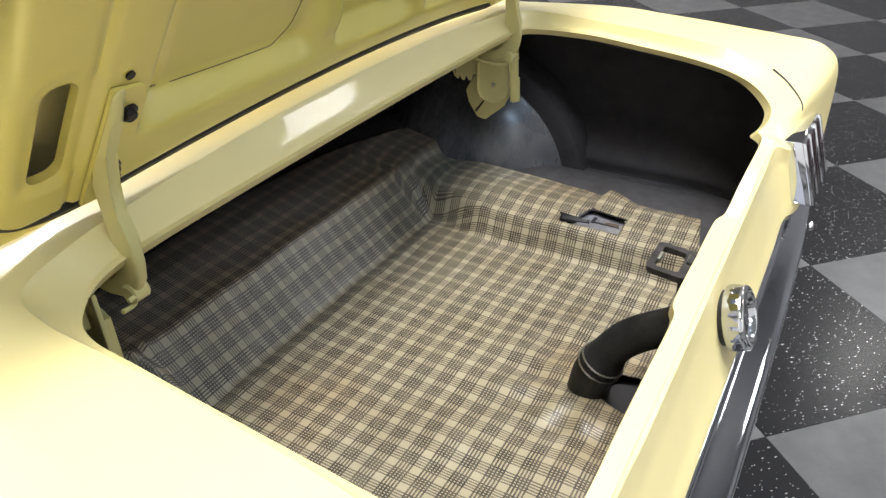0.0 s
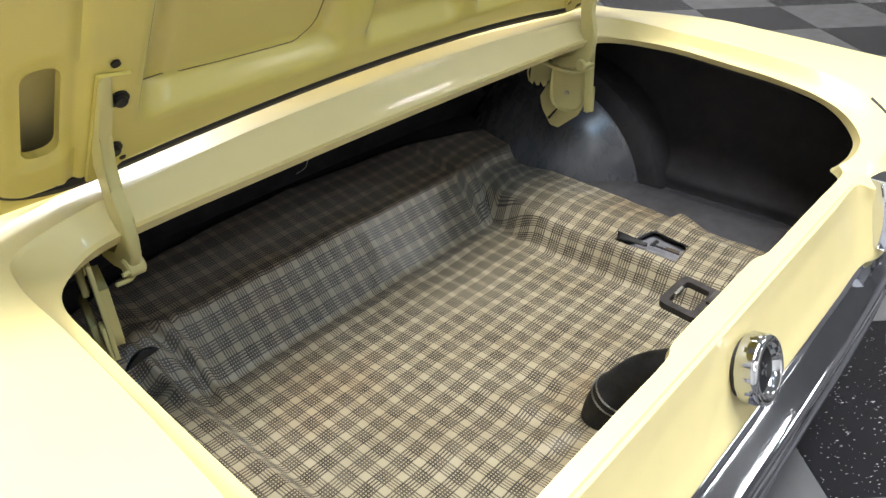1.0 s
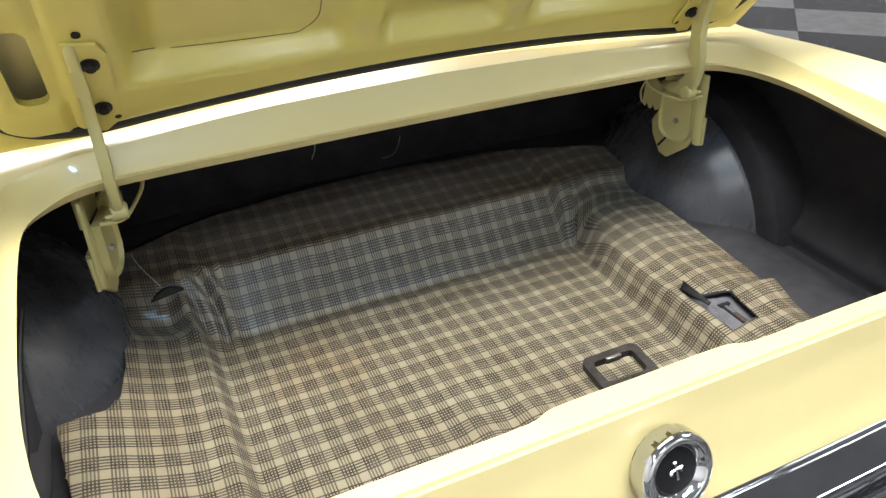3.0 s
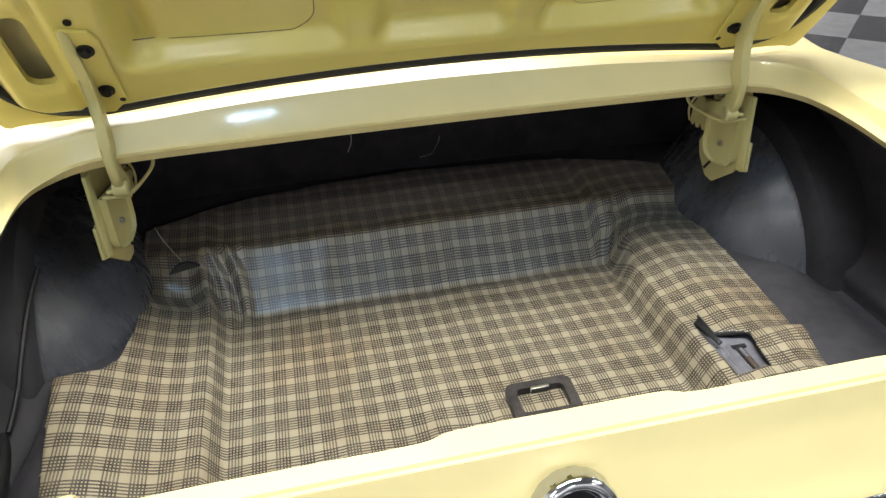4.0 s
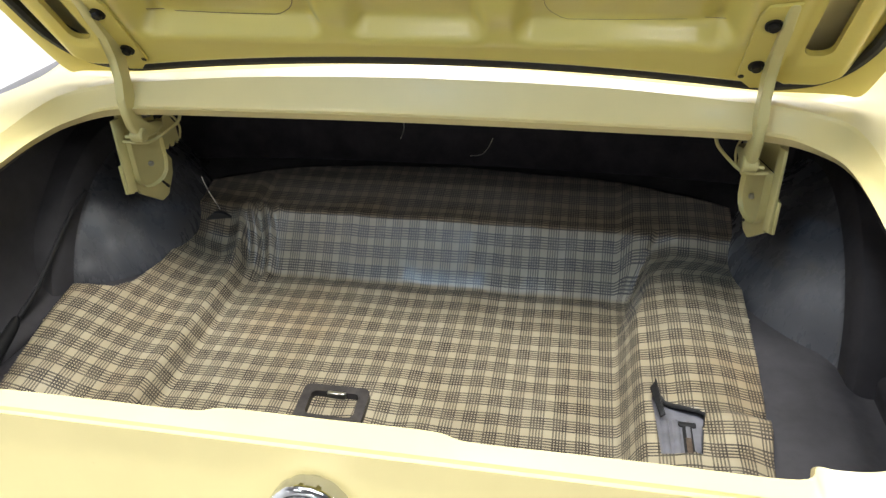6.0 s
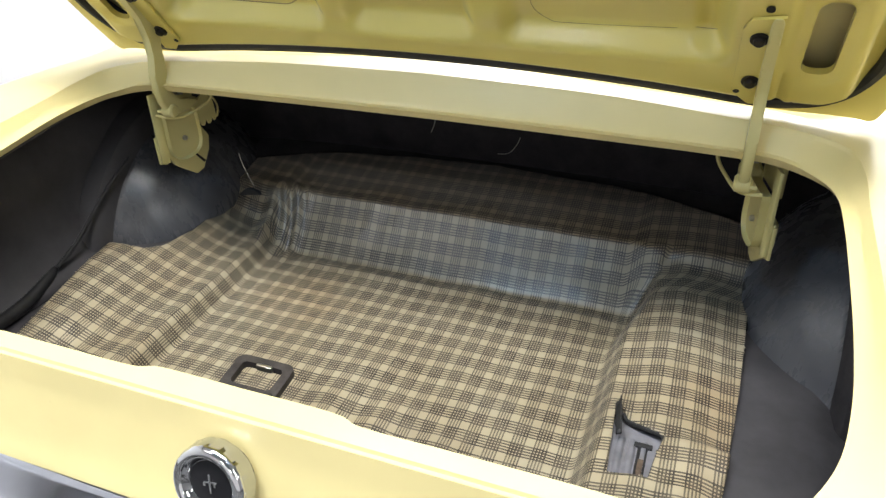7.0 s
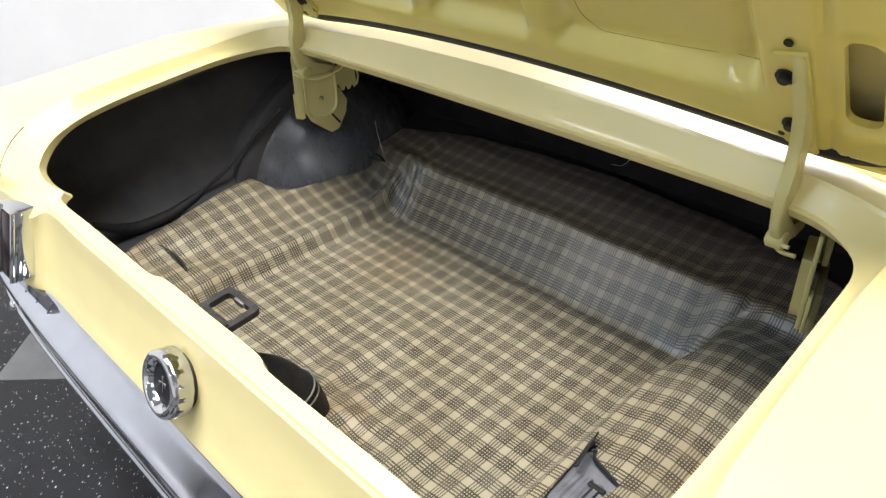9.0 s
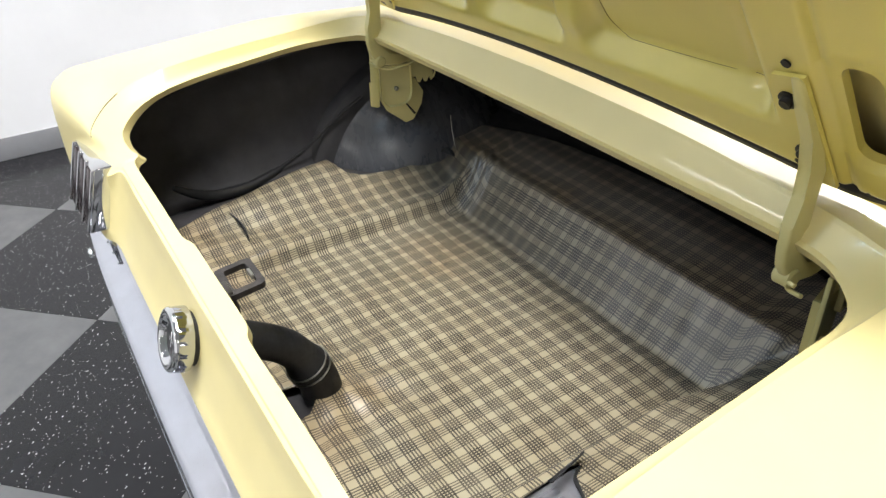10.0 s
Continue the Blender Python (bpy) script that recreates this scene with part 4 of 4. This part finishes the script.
OUTER = [(-0.600, -0.568), (-0.632, -0.40), (-0.648, -0.25), (-0.660, -0.138), (-0.620, -0.128), (-0.596, -0.118), (-0.575, -0.085), (-0.562, 0.0),
         (-0.562, 0.262), (-0.45, 0.300), (-0.30, 0.338), (0.0, 0.362), (0.30, 0.338), (0.45, 0.300), (0.560, 0.262), (0.560, 0.05), (0.555, -0.14),
         (0.550, -0.235), (0.546, -0.285), (0.546, -0.312), (0.543, -0.345), (0.540, -0.38), (0.535, -0.497), (0.455, -0.512), (0.37, -0.532), (0.30, -0.568)]


def snap_edge(x, y, reach):
    best, place = reach, (x, y)
    for poly in (OUTER, HOLE, SLEEVE):
        for (x0, y0), (x1, y1) in zip(poly, poly[1:] + poly[:1]):
            k = max(0.0, min(1.0, ((x - x0) * (x1 - x0) + (y - y0) * (y1 - y0)) / ((x1 - x0) ** 2 + (y1 - y0) ** 2)))
            px, py = x0 + k * (x1 - x0), y0 + k * (y1 - y0)
            d = math.hypot(px - x, py - y)
            if d < best:
                best, place = d, (px, py)
    return place


def mat_bm():
    nx, ny = 270, 208
    xs = [-0.665 + 1.225 * i / nx for i in range(nx + 1)]
    ys = [-0.572 + 0.94 * j / ny for j in range(ny + 1)]
    flat = [[snap_edge(x, y, 0.0027) for x in xs] for y in ys]
    P = [[Vector((x, y, mat_z(x, y))) for x, y in row] for row in flat]
    flat_z = [[Vector((x, y, mat_z(x, y, False))) for x in xs] for y in ys]
    i0 = min(range(nx + 1), key=lambda i: abs(xs[i]))
    j0 = min(range(ny + 1), key=lambda j: abs(ys[j] + 0.1))
    U = [[xs[i0] + 0.0021] * (nx + 1) for _ in ys]
    V = [[ys[j0] + 0.102] * (nx + 1) for _ in ys]
    for j in range(ny + 1):
        for i in range(i0 + 1, nx + 1):
            U[j][i] = U[j][i - 1] + (flat_z[j][i] - flat_z[j][i - 1]).length
        for i in range(i0 - 1, -1, -1):
            U[j][i] = U[j][i + 1] - (flat_z[j][i] - flat_z[j][i + 1]).length
    for i in range(nx + 1):
        for j in range(j0 + 1, ny + 1):
            V[j][i] = V[j - 1][i] + (flat_z[j][i] - flat_z[j - 1][i]).length
        for j in range(j0 - 1, -1, -1):
            V[j][i] = V[j + 1][i] - (flat_z[j][i] - flat_z[j + 1][i]).length
    b = bmesh.new()
    uv = b.loops.layers.uv.new("UVMap")
    vs = {}
    for j in range(ny):
        for i in range(nx):
            four = (flat[j][i], flat[j][i + 1], flat[j + 1][i + 1], flat[j + 1][i])
            if not mat_keep(sum(p[0] for p in four) / 4, sum(p[1] for p in four) / 4):
                continue
            f = []
            for di, dj in ((0, 0), (1, 0), (1, 1), (0, 1)):
                key = (i + di, j + dj)
                if key not in vs:
                    vs[key] = b.verts.new(P[key[1]][key[0]])
                f.append(vs[key])
            face = b.faces.new(f)
            for lp_, (di, dj) in zip(face.loops, ((0, 0), (1, 0), (1, 1), (0, 1))):
                sx, sy = flat[j + dj][i + di]
                lp_[uv].uv = (U[j + dj][i + di] + sx - xs[i + di], V[j + dj][i + di] + sy - ys[j + dj])
    return b


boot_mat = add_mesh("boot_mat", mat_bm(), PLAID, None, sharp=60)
sol = boot_mat.modifiers.new("thickness", "SOLIDIFY")
sol.thickness, sol.offset = 0.003, -1.0
tagged(boot_mat, "worn tan and brown plaid vinyl mat lining the car boot floor", "floor mat")


fl = [[Vector((0.384 + 0.007 * math.sin(2.4 * v) + 0.010 * u, -0.234 - 0.062 * u + 0.003 * v, 0.527 + 0.017 * math.sin(1.5 * v) * (1 - 0.7 * u))) for v in [k / 6 for k in range(7)]] for u in [k / 8 for k in range(9)]]
flap = part("cut_flap", grid_bm(fl), BLACK_RUBBER, boot_mat, "curled dark underside of the cut edge")
thick = flap.modifiers.new("thickness", "SOLIDIFY")
thick.thickness = 0.0025
# black rim of the backing, drawn thick to include the shade below
torn = spline([(x, y, mat_z(x, y) - 0.0035) for x, y in ((0.398, -0.246), (0.407, -0.258), (0.433, -0.270), (0.458, -0.281), (0.453, -0.318), (0.448, -0.358))], 5)
part("torn_edge", tube_bm(torn, [0.0046 - 0.003 * i / (len(torn) - 1) for i in range(len(torn))], 8), BLACK_RUBBER, boot_mat, "black rim for the mat's torn backing and the shade under it")
# a solid black arch paints in the dark inside the slit
arch = [(-0.504 + 0.060 * k / 10, 0.573 + 0.017 * math.sin(math.pi * k / 10) + 0.001 * k) for k in range(11)]
part("slit_mouth", prism_bm(arch, 0, 0.094, 0.102, "y", 0.0015, 1), BLACK_RUBBER, boot_mat, "black shape standing for the dark inside a slit in the mat")
slit = spline([(-0.588, -0.412, 0.5315), (-0.555, -0.406, 0.528), (-0.515, -0.404, 0.522), (-0.478, -0.408, 0.515)], 6)
part("slit_edge", tube_bm(slit, [0.0008 + 0.0024 * math.sin(math.pi * (i / (len(slit) - 1)) ** 1.6) for i in range(len(slit))], 8), BLACK_RUBBER, boot_mat, "dark curled edge of a slit in the mat")
# steel anchor under the cut in the mat
anchor = thing("anchor_plate", "", "")
anchor.parent = car
tagged(anchor, "grey ribbed steel anchor plate showing through the mat")
ab = bmesh.new()
box_bm(0.385, 0.490, -0.368, -0.225, 0.506, 0.5130, 0.002, 1, ab)
part("plate", ab, PLATE_GREY, anchor)
for x in (0.402, 0.418, 0.434):
    part("rib", prism_bm([(x - 0.007, 0.512), (x - 0.002, 0.516), (x + 0.002, 0.516), (x + 0.007, 0.512)], 0, -0.366, -0.285, "y", 0.0015), PLATE_GREY, anchor)
RUST = plain("rusty_steel", (0.10, 0.070, 0.048), 0.8, 0.0, 0.4, 90.0, bumps=0.2)
slot = box_bm(0.426, 0.440, -0.352, -0.296, 0.511, 0.5150, 0.0015, 1)
box_bm(0.420, 0.446, -0.298, -0.290, 0.511, 0.5175, 0.001, 1, slot)
part("bracket_slot", slot, BLACK_RUBBER, anchor, "dark slotted bracket")
part("rust_patch", box_bm(0.429, 0.437, -0.350, -0.320, 0.5145, 0.5165, 0.001, 1), RUST, anchor, "rusty bolt end in the slot")

# ---------- tile floor ----------
floor_ob = add_mesh("floor", box_bm(X0 - T, X1 + T, Y0 - T, Y1 + T, -0.10, -0.004), GROUT)
tagged(floor_ob, "black and grey checkered tile floor laid on the diagonal", "floor", kind="structure")
DIAG = 0.846
EDGE = DIAG / math.sqrt(2)


def tile_mesh(nm, mat):
    g = EDGE / 2 - 0.0008
    b = box_bm(-g, g, -g, g, -0.004, 0.0)
    me = bpy.data.meshes.new(nm)
    b.to_mesh(me)
    b.free()
    me.materials.append(mat)
    return me


tiles = (tile_mesh("dark_tile", TILE_DARK), tile_mesh("grey_tile", TILE_GREY))
turn45 = Matrix.Rotation(radians(45), 4, "Z")
for i in range(-24, 25):
    for j in range(-24, 25):
        c = turn45 @ Vector(((i + 0.5) * EDGE, (j + 0.5) * EDGE, 0))
        x, y = c.x + 0.518, c.y - 0.733
        if X0 - 0.1 < x < X1 + 0.1 and Y0 - 0.1 < y < Y1 + 0.1:
            t = new("floor_tile", tiles[(i + j + 1) % 2])
            t.parent = floor_ob
            t.matrix_basis = Matrix.Translation((x, y, 0)) @ turn45
